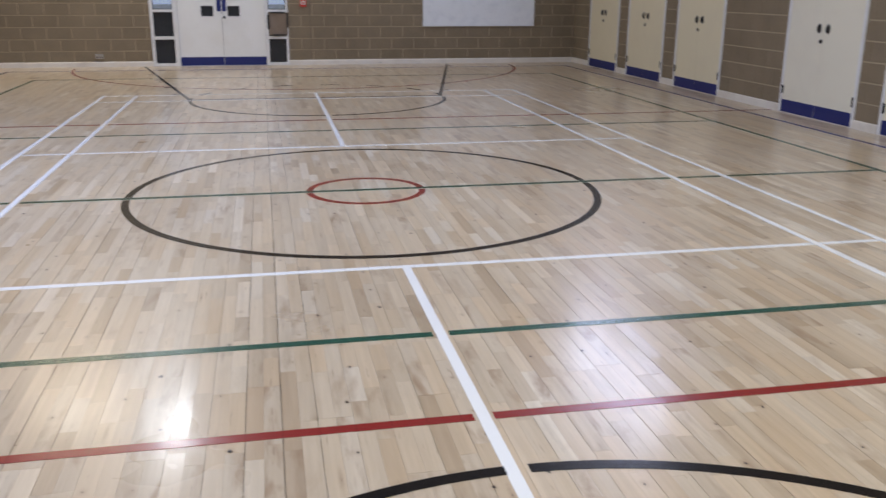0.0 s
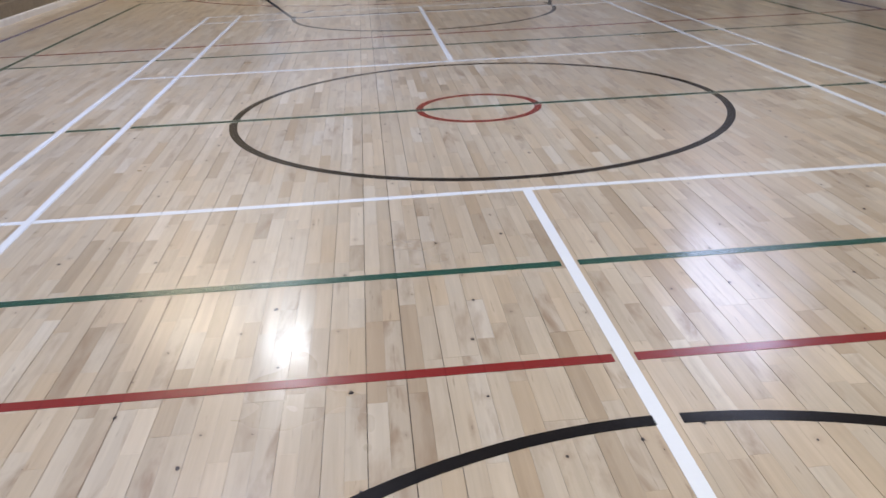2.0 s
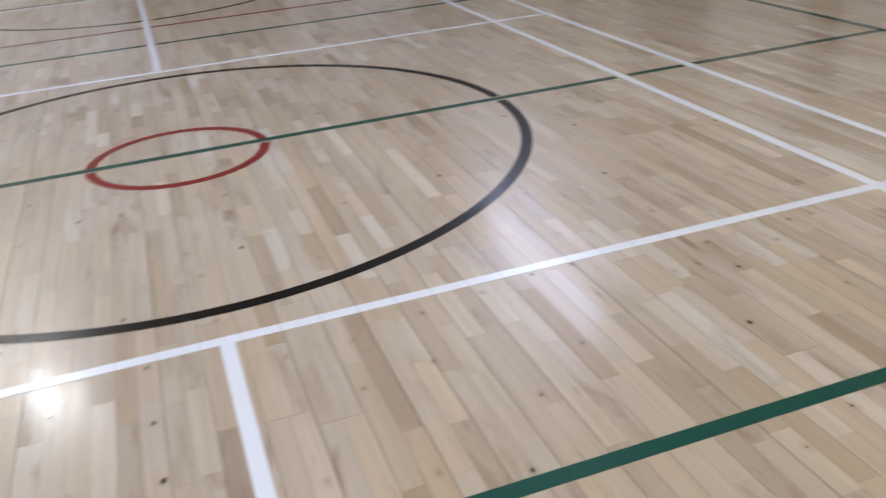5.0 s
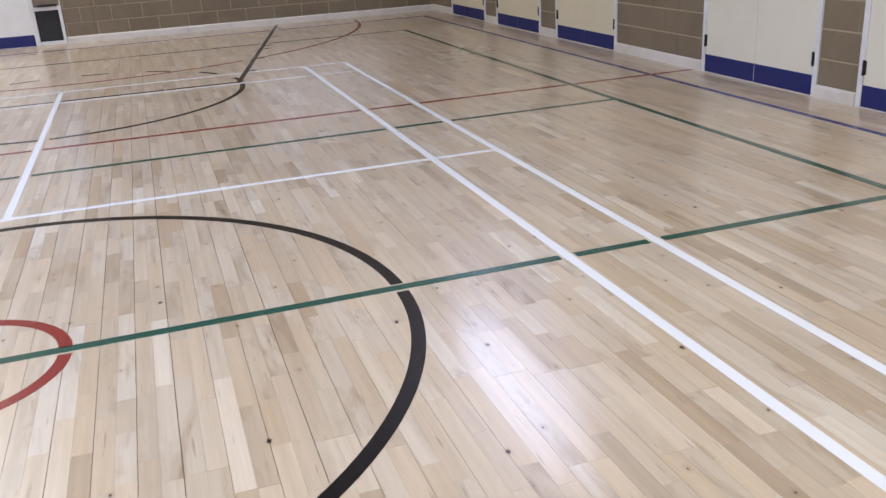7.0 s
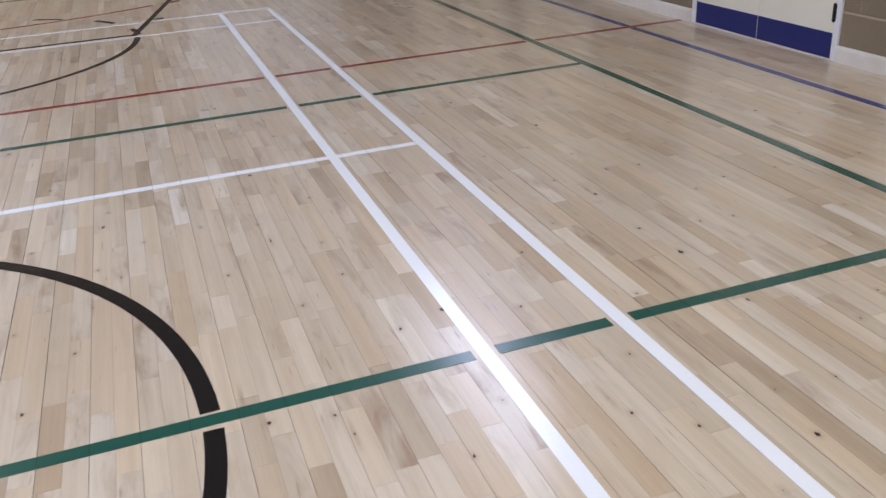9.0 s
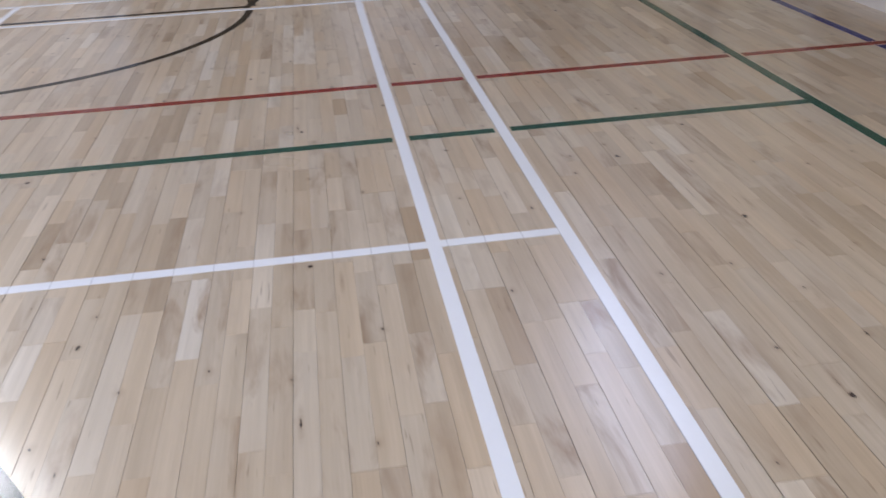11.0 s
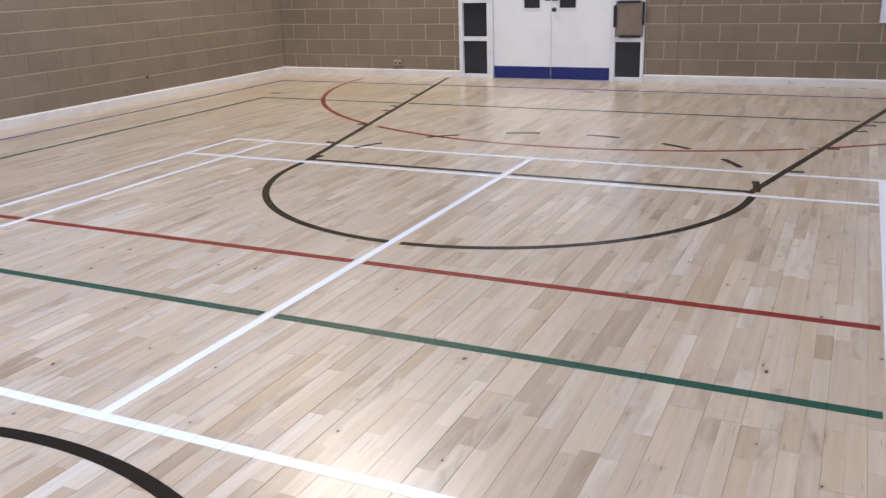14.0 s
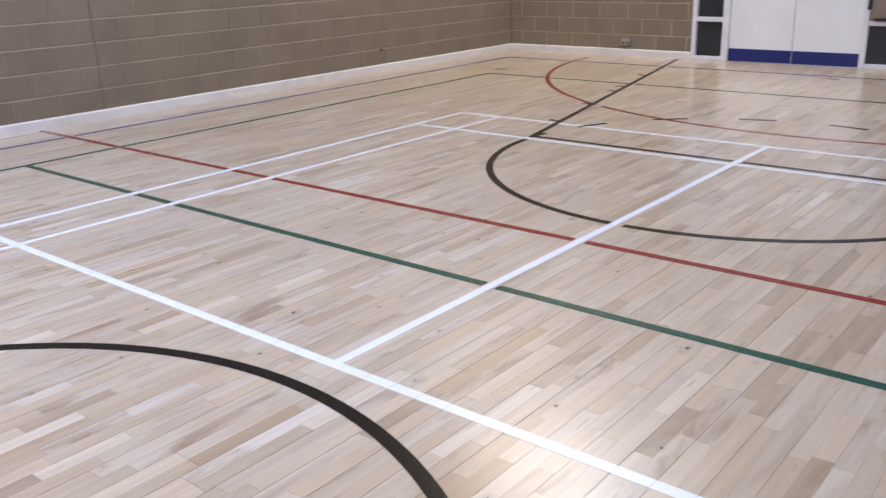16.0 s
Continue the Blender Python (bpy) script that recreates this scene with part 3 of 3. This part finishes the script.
def call_point():
    x, z = 0.09, 1.14
    c = empty("fire_call_point", (x, YF, z), "small red fire alarm call point on the block wall", "alarm")
    part("body", boxes((-0.06, 0.06, -0.045, 0, 0, 0.125), bevel=0.008), M_REDBOX, c)
    part("face", boxes((-0.042, 0.042, -0.049, -0.0455, 0.04, 0.105), bevel=0.0015), M_PLASTIC, c, "white pressing face")
    part("mark", boxes((-0.02, 0.02, -0.052, -0.0495, 0.055, 0.09)), M_REDBOX, c)
    s = empty("wall_sign", (x - 0.02, YF, 1.30), "small dark sign plate above the alarm", "sign")
    part("plate", boxes((-0.05, 0.05, -0.006, 0, 0, 0.055), bevel=0.002), M_DARK, s)
    part("bar", boxes((-0.035, 0.035, -0.009, -0.0065, 0.02, 0.033)), M_PLASTIC, s)


def socket():
    x, z = -3.86, 0.155
    s = empty("power_socket", (x, YF, z), "small metal-clad power socket low on the block wall", "socket")
    part("back_box", boxes((-0.075, 0.075, -0.03, 0, 0, 0.088), bevel=0.005), M_CHROME, s)
    part("face", boxes((-0.072, 0.072, -0.036, -0.0305, 0.003, 0.085), bevel=0.002), M_CHROME, s)
    for dx in (-0.035, 0.035):
        part("switch", boxes((dx - 0.008, dx + 0.008, -0.041, -0.0365, 0.06, 0.075), bevel=0.001), M_PLASTIC, s)
        part("outlet", boxes((dx - 0.014, dx + 0.014, -0.0385, -0.0365, 0.02, 0.045)), M_TAPE, s)


def card_sheet():
    x0, x1, z0, z1 = -0.605, -0.240, 0.585, 1.030
    c = empty("cardboard_sheet", ((x0 + x1) / 2, YF, z0), "brown card sheet taped over the broken side panel", "cardboard")
    ox = (x0 + x1) / 2
    verts, faces = [], []
    nx, nz = 8, 8
    for side in (0, 1):
        for i in range(nx + 1):
            for k in range(nz + 1):
                u, v = i / nx, k / nz
                sag = 0.012 * math.sin(u * 5.1 + 0.6) * math.sin(v * 4.2 + 1.0)
                verts.append((x0 - ox + u * (x1 - x0) + 0.006 * math.sin(v * 7), -0.030 - sag + 0.005 * side, v * (z1 - z0) + 0.008 * math.sin(u * 6)))
    m = (nx + 1) * (nz + 1)
    for i in range(nx):
        for k in range(nz):
            a, b = i * (nz + 1) + k, (i + 1) * (nz + 1) + k
            faces += [(a, b, b + 1, a + 1), (m + a, m + a + 1, m + b + 1, m + b)]
    sheet = new("sheet", mesh_of("sheet", verts, faces, M_CARD))
    sheet.parent = c
    w, h = x1 - x0, z1 - z0
    for row in ((-w / 2 - 0.025, -w / 2 + 0.02, -0.047, -0.043, 0.12, 0.40), (w / 2 - 0.012, w / 2 + 0.02, -0.047, -0.043, 0.15, 0.44),
                (-w / 2 + 0.06, w / 2 - 0.03, -0.047, -0.043, -0.012, 0.022), (-w / 2 + 0.03, w / 2 - 0.05, -0.047, -0.043, h - 0.02, h + 0.012)):
        part("tape", boxes(row), M_TAPE, c, "strip of black tape")


whiteboard()
call_point()
socket()
card_sheet()
bm = bmesh.new()
rod(bm, (0, 0, 0), (0.012, 0, 0), 0.015, 14)
rod(bm, (0.012, 0, 0), (0.018, 0, 0), 0.007, 10)
plug = part("wall_plug", bm, M_STEEL)
plug.location = (XL, 8.59, 0.29)
tagged(plug, "small dark capped fixing in the block wall", "wall fixing")


def floor_plate(x, y, turn):
    p = empty("floor_socket_plate", (x, y, 0), "small dark metal cover plate let into the floor", "floor plate")
    p.rotation_euler = (0, 0, radians(turn))
    part("plate", boxes((-0.085, 0.085, -0.05, 0.05, -0.003, 0.0022), bevel=0.001), M_PLATE, p)
    for dx in (-0.065, 0.065):
        bm = bmesh.new()
        rod(bm, (dx, 0, 0.002), (dx, 0, 0.0034), 0.007, 8)
        part("screw", bm, M_CHROME, p)


floor_plate(-4.59, 9.53, 8)
clip = empty("cable_clip", (1.62, YF - 0.021, 0.03), "small grey clip fixed on the white skirting", "cable clip")
part("base", boxes((-0.035, 0.035, -0.008, 0, 0, 0.012), bevel=0.002), M_CHROME, clip)
part("hook", boxes((-0.035, -0.022, -0.012, 0, 0.0125, 0.04), bevel=0.002), M_CHROME, clip)


# ---- unseen ceiling fittings, added fill included (their light falls on the floor) ----
def fitting(x, y, sx, sy):
    f = empty("ceiling_light", (x, y, CEIL), "long white ceiling light fitting with a diffuser, assumed and out of view", "light", "ceiling lights")
    part("housing", boxes((-sx / 2 - 0.03, sx / 2 + 0.03, -sy / 2 - 0.03, sy / 2 + 0.03, -0.05, 0), bevel=0.008), M_FRAME, f)
    part("diffuser", boxes((-sx / 2, sx / 2, -sy / 2, sy / 2, -0.075, -0.0505), bevel=0.006), M_LAMP, f)


# assumed and out of view: a glowing dome where the blue fill hangs
def rooflight(x, y, sx, sy):
    f = empty("rooflight", (x, y, CEIL), "white-framed rooflight assumed in the ceiling, out of view", "rooflight", "rooflights")
    w = 0.06
    part("kerb", boxes((-sx / 2 - w, -sx / 2, -sy / 2 - w, sy / 2 + w, -0.05, 0), (sx / 2, sx / 2 + w, -sy / 2 - w, sy / 2 + w, -0.05, 0),
                       (-sx / 2, sx / 2, -sy / 2 - w, -sy / 2, -0.05, 0), (-sx / 2, sx / 2, sy / 2, sy / 2 + w, -0.05, 0)), M_FRAME, f)
    part("dome", boxes((-sx / 2, sx / 2, -sy / 2, sy / 2, -0.03, -0.01)), M_SKYLIGHT, f)


for x, y, sx, sy, *_ in FITTINGS_AND_FILL:
    fitting(x, y, sx, sy)
for x, y, sx, sy, *_ in ASSUMED_ROOFLIGHTS:
    rooflight(x, y, sx, sy)

# ---- outside, beyond the door panes ----
backdrop = part("backdrop", boxes((-60, 60, YF + 70, YF + 70.5, -3, 40)), glow("sky_backdrop", (0.36, 0.49, 0.95), 0.36))
tagged(backdrop, "plain pale blue sky seen through the door panes", "sky", kind="structure")
ground = part("ground", boxes((-400, 400, YF + T + 0.002, YF + 69, -0.25, -0.03)), M_GROUND)
tagged(ground, "pale paving outside the hall", "ground", kind="structure")


# ---- court lines ----
LW, WW = 0.052, 0.048     # width of the coloured and of the white lines


def gapped(a, b, gaps):
    """The stretches of a..b that are left between gaps (centre, half width)."""
    out, at = [], a
    for c, h in sorted(gaps):
        if c + h <= a or c - h >= b:
            continue
        if c - h > at:
            out.append((at, c - h))
        at = max(at, c + h)
    if at < b:
        out.append((at, b))
    return out


def strip_x(name, y, a, b, w, mat, parent, gaps=(), top=0.0016):
    for p, q in gapped(a, b, gaps):
        part(name, boxes((p, q, y - w / 2, y + w / 2, -0.003, top)), mat, parent)


def strip_y(name, x, a, b, w, mat, parent, gaps=(), top=0.0016):
    for p, q in gapped(a, b, gaps):
        part(name, boxes((x - w / 2, x + w / 2, p, q, -0.003, top)), mat, parent)


def bar(name, p, q, w, mat, parent, top=0.0016):
    """A straight line between any two points."""
    p, q = Vector((*p, 0)), Vector((*q, 0))
    d = (q - p).normalized()
    s = Vector((-d.y, d.x, 0)) * w / 2
    verts = [v + Vector((0, 0, z)) for z in (-0.003, top) for v in (p - s, q - s, q + s, p + s)]
    ob = new(name, mesh_of(name, verts, [(3, 2, 1, 0), (4, 5, 6, 7), (0, 1, 5, 4), (1, 2, 6, 5), (2, 3, 7, 6), (3, 0, 4, 7)], mat))
    ob.parent = parent


def arc(name, cx, cy, r, a, b, w, mat, parent, top=0.0016):
    """A curved line, from a to b degrees."""
    n = max(4, int(abs(b - a) / 2.5))
    verts, faces = [], []
    for i in range(n + 1):
        t = radians(a + (b - a) * i / n)
        for rr, z in ((r - w / 2, -0.003), (r + w / 2, -0.003), (r + w / 2, top), (r - w / 2, top)):
            verts.append((cx + rr * math.cos(t), cy + rr * math.sin(t), z))
    for i in range(n):
        for k in range(4):
            faces.append((4 * i + k, 4 * i + (k + 1) % 4, 4 * i + 4 + (k + 1) % 4, 4 * i + 4 + k))
    faces += [(0, 1, 2, 3), (4 * n + 3, 4 * n + 2, 4 * n + 1, 4 * n)]
    ob = new(name, mesh_of(name, verts, faces, mat))
    bm = bmesh.new()
    bm.from_mesh(ob.data)
    bmesh.ops.recalc_face_normals(bm, faces=bm.faces)
    bm.to_mesh(ob.data)
    bm.free()
    ob.parent = parent


def marking(colour, sport):
    return empty(f"{sport}_marking", (0, 0, 0), f"{colour} painted {sport} court lines on the beech floor", "court marking", kind="structure")


SXL, SXR, DXL, DXR = -2.545, 2.575, -3.0, 3.03          # badminton, a little off centre
SYN, SYF, LS, BY = 1.985, 1.972, 5.928, 6.628
GY, GX, GE = 2.995, 4.505, 9.13                         # volleyball
RY = 3.806                                             # netball thirds
GAP = WW / 2 + 0.014
white = marking("white", "badminton")
for x in (DXL, DXR):
    strip_y("side_line", x, -BY - WW / 2, BY + WW / 2, WW, M_WHITE, white)
for x in (SXL, SXR):
    strip_y("side_line", x, -BY + WW / 2, BY - WW / 2, WW, M_WHITE, white)
for s in (-1, 1):
    h = WW / 2
    SY = SYF if s > 0 else SYN
    for y in (s * SY, s * LS):
        for a, b in ((DXL + h, SXL - h), (SXL + h, SXR - h), (SXR + h, DXR - h)):
            strip_x("service_line", y, a, b, WW, M_WHITE, white)
    strip_x("back_line", s * BY, DXL + h, DXR - h, WW, M_WHITE, white)
    a, b = sorted((s * (SY + h), s * (LS - h)))
    strip_y("centre_line", 0, a, b, WW, M_WHITE, white)
    a, b = sorted((s * (LS + h), s * (BY - h)))
    strip_y("centre_line", 0, a, b, WW, M_WHITE, white)

whites_x = [(c, GAP) for c in (DXL, SXL, 0, SXR, DXR)]
green = marking("green", "volleyball")
strip_x("centre_line", 0, -GX, GX, LW, M_GREEN, green, [(c, GAP) for c in (DXL, SXL, SXR, DXR)])
for s in (-1, 1):
    strip_x("attack_line", s * GY, -GX + LW / 2, GX - LW / 2, LW, M_GREEN, green, whites_x)
    strip_x("end_line", s * GE, -GX + LW / 2, GX - LW / 2, LW, M_GREEN, green, [(-2.47, 0.05), (2.47, 0.05)])
    strip_y("side_line", s * GX, -GE - LW / 2, GE + LW / 2, LW, M_GREEN, green)

red = marking("red", "netball")
for s in (-1, 1):
    strip_x("third_line", s * RY, -5.86, 5.86, LW, M_RED, red, whites_x + [(-GX, 0.042), (GX, 0.042)])
for a, b in ((4, 176), (184, 356)):
    arc("centre_circle", 0.0, -0.015, 0.435, a, b, LW, M_RED, red)
KX0, KX1, KY0, KY1 = 1.765, 3.02, 5.98, 11.55
GR, GC = 4.255, 11.375
for s in (-1, 1):
    # the goal arc stops short of the black lane lines, which it crosses near 62 degrees from the end line
    for a, b in ((2, 60.3), (61.9, 118.1), (119.7, 178)):
        arc("goal_arc", 0, s * GC, GR, -s * a, -s * b, LW, M_RED, red, 0.0012)

blue = marking("blue", "hall perimeter")
for s in (-1, 1):
    strip_y("side_line", s * 5.33, -10.77, 10.77, LW, M_BLUE, blue, [(-RY, 0.04), (RY, 0.04)])
    strip_x("end_line", s * 10.745, -5.3, 5.3, LW, M_BLUE, blue, [(-2.83, 0.05), (2.83, 0.05), (-4.22, 0.05), (4.22, 0.05)])

black = marking("black", "basketball")
for a, b in ((1.4, 178.6), (181.4, 358.6)):
    arc("centre_circle", 0.004, -0.004, 1.772, a, b, LW + 0.004, M_BLACK, black)
for s in (-1, 1):
    r = 1.772
    for a, b in ((2, 88.7), (91.3, 178)):
        arc("free_throw_arc", 0.02, s * (KY0 - 0.025), r, -s * a, -s * b, LW, M_BLACK, black)
    strip_x("free_throw_line", s * (KY0 + 0.045), -KX0, KX0, LW, M_BLACK, black, [(0, GAP)], 0.0013)
    for k in (-1, 1):
        bar("lane_line", (k * KX0, s * KY0), (k * KX1, s * KY1), LW, M_BLACK, black, 0.0022)
        for y in (6.72, 7.67, 8.56, 8.88, 9.85):
            x = KX0 + (y - KY0) * (KX1 - KX0) / (KY1 - KY0)
            bar("lane_mark", (k * (x + 0.03), s * (y + 0.006)), (k * (x + 0.13), s * (y + 0.028)), 0.05, M_BLACK, black)
    for n in range(7):
        a = 2.2 + 24.6 * n
        arc("dashed_arc", 0.02, s * (KY0 - 0.02), 1.785, s * a, s * (a + 10.2), LW, M_BLACK, black)
    arc("dashed_arc", 0.02, s * (KY0 - 0.02), 1.785, s * 172.5, s * 177.5, LW, M_BLACK, black)


# ---- movement joints in the block walls ----
part("movement_joint", boxes((0.206, 0.222, YF - 0.003, YF + 0.002, 0.1, CEIL)), M_SEAL, wall_far, "dark sealant joint")
part("movement_joint", boxes((XL - 0.002, XL + 0.003, 4.502, 4.518, 0.1, CEIL)), M_SEAL, wall_left, "dark sealant joint")
part("movement_joint", boxes((XL + 0.0005, XL + 0.014, YF - 0.014, YF - 0.0005, 0.1, CEIL)), M_SEAL, wall_left, "dark sealant joint")


# ---- concrete blocks, proud of their mortar ----
BL, BH, BD = BLOCK - 0.011, COURSE - 0.011, 0.09


def block_mesh(w, h):
    """A block face with chamfered arrises; its face lies in y = 0 and looks towards -y."""
    c = 0.004
    v = [(0, c, 0), (w, c, 0), (w, c, h), (0, c, h), (c, 0, c), (w - c, 0, c), (w - c, 0, h - c), (c, 0, h - c), (0, 0.02, 0), (w, 0.02, 0), (w, 0.02, h), (0, 0.02, h)]
    f = [(4, 5, 6, 7), (0, 1, 5, 4), (1, 2, 6, 5), (2, 3, 7, 6), (3, 0, 4, 7), (8, 9, 1, 0), (9, 10, 2, 1), (10, 11, 3, 2), (11, 8, 0, 3)]
    return v, f


def lay_blocks(wall, lo, hi, openings, place, near, perp=0.011):
    """Courses of blocks along a wall from lo to hi. place(u, z) gives a block's pose; near(u, z) says which are objects of their own."""
    rest_v, rest_f, face_mesh = [], [], {}
    long = BLOCK - perp
    k = -1
    while JOINT0 + k * COURSE < CEIL:
        z0 = JOINT0 + k * COURSE + 0.0055
        k += 1
        zc0, zc1 = max(z0, 0.0), min(z0 + BH, CEIL)
        if zc1 - zc0 < 0.03:
            continue
        u = lo - (BLOCK / 2 if k % 2 else 0.0) - 0.02
        while u < hi:
            a, b = max(u + perp / 2, lo), min(u + perp / 2 + long, hi)
            u += BLOCK
            pieces = [(a, b)] if b - a > 0.02 else []
            for oa, ob_, bottom, top in openings:
                if bottom - BH + 0.02 < zc0 < top - 0.02:
                    pieces = [p for x, y in pieces for p in ((x, min(y, oa)), (max(x, ob_), y)) if p[1] - p[0] > 0.015]
            for x, y in pieces:
                jog = random.uniform(-0.0012, 0.0012)
                m = place(x, zc0, jog)
                whole = abs(y - x - long) < 1e-6 and abs(zc1 - zc0 - BH) < 1e-6
                if near((x + y) / 2, zc0):
                    if whole:
                        me = face_mesh.setdefault("whole", None) or mesh_of("block", *block_mesh(long, BH), M_BLOCK)
                        face_mesh["whole"] = me
                    else:
                        me = mesh_of("block", *block_mesh(y - x, zc1 - zc0), M_BLOCK)
                    ob = new("block", me)
                    ob.parent = wall
                    ob.matrix_basis = m
                else:
                    v, f = block_mesh(y - x, zc1 - zc0)
                    n = len(rest_v)
                    rest_v += [m @ Vector(p) for p in v]
                    rest_f += [tuple(n + i for i in face) for face in f]
    rest = new("upper_blocks", mesh_of("upper_blocks", rest_v, rest_f, M_BLOCK))
    rest.parent = wall
    rest["kind"] = "stuff"


lay_blocks(wall_far, XL, XR, DOOR, lambda u, z, j: pose(u, YF + j, z), lambda u, z: z < 2.0)
lay_blocks(wall_left, YN, YF, WIN, lambda u, z, j: pose(XL - j, u, z, 0, 0, 90), lambda u, z: u > 1.5 and z < 2.0, 0.0022)
# on the right wall a block runs the other way along y
lay_blocks(wall_right, -YF, -YN, [(-b, -a, z0, z1) for a, b, z0, z1 in CUP + [EWIN]], lambda u, z, j: pose(XR + j, -u, z, 0, 0, -90), lambda u, z: u < 0.4 and z < 2.0, 0.0024)


# ---- floor boards: two rows of beech staves each ----
BLEN = 3.7


def board_geometry(length, groove, rng):
    """Two rows of staves, butted; the top lies in z = 0, the board runs along +y from its corner."""
    verts, faces = [], []
    half = BOARD / 2
    for row in range(2):
        x0, x1 = (groove / 2, half - 0.0002) if row == 0 else (half + 0.0002, BOARD - groove / 2)
        at = 0.0
        while at < length - 1e-6:
            n = rng.uniform(0.22, 0.72)
            to = length if length - (at + n) < 0.2 else at + n
            z = rng.uniform(-0.00012, 0.00012)
            b = len(verts)
            y0, y1 = at + 0.0002, to - 0.0003
            t = rng.gauss(0, 0.00007)
            u = rng.gauss(0, 0.00008)
            verts += [(x0, y0, z - t - u), (x1, y0, z + t - u), (x1, y1, z + t + u), (x0, y1, z - t + u), (x0, y0, -0.006), (x1, y0, -0.006), (x1, y1, -0.006), (x0, y1, -0.006)]
            faces += [(b, b + 1, b + 2, b + 3), (b + 4, b + 5, b + 1, b), (b + 5, b + 6, b + 2, b + 1), (b + 6, b + 7, b + 3, b + 2), (b + 7, b + 4, b, b + 3)]
            at = to
    return verts, faces


rng = random.Random(7)
GROOVES = (0.0006, 0.001, 0.0016, 0.0024, 0.0036)
kinds = {g: [mesh_of("floor_board", *board_geometry(BLEN - 0.0008, g, rng), M_BEECH) for _ in range(10)] for g in GROOVES}
rest_v, rest_f, singles = [], [], 0
column = math.floor((XL - X0) / BOARD)
while X0 + column * BOARD < XR:
    x = X0 + column * BOARD
    column += 1
    groove = rng.choice(GROOVES[:2] + GROOVES)
    y = YN - rng.uniform(0.1, BLEN)
    while y < YF:
        a, b = max(y, YN), min(y + BLEN, YF)
        whole = b - a > BLEN - 1e-6 and x > XL and x + BOARD < XR
        if whole and -1.9 < x < 3.4 and -5.9 < (a + b) / 2 < 8.5 and singles < 300:
            ob = new("floor_board", rng.choice(kinds[groove]))
            ob.parent = floor
            ob.location = (x, a, 0)
            singles += 1
        else:
            v, f = board_geometry(b - a - 0.0008, groove, rng)
            n = len(rest_v)
            rest_v += [(min(max(p[0] + x, XL), XR), p[1] + a, p[2]) for p in v]
            rest_f += [tuple(n + i for i in face) for face in f]
        y += BLEN
rest = new("outer_boards", mesh_of("outer_boards", rest_v, rest_f, M_BEECH))
rest.parent = floor
rest["kind"] = "stuff"
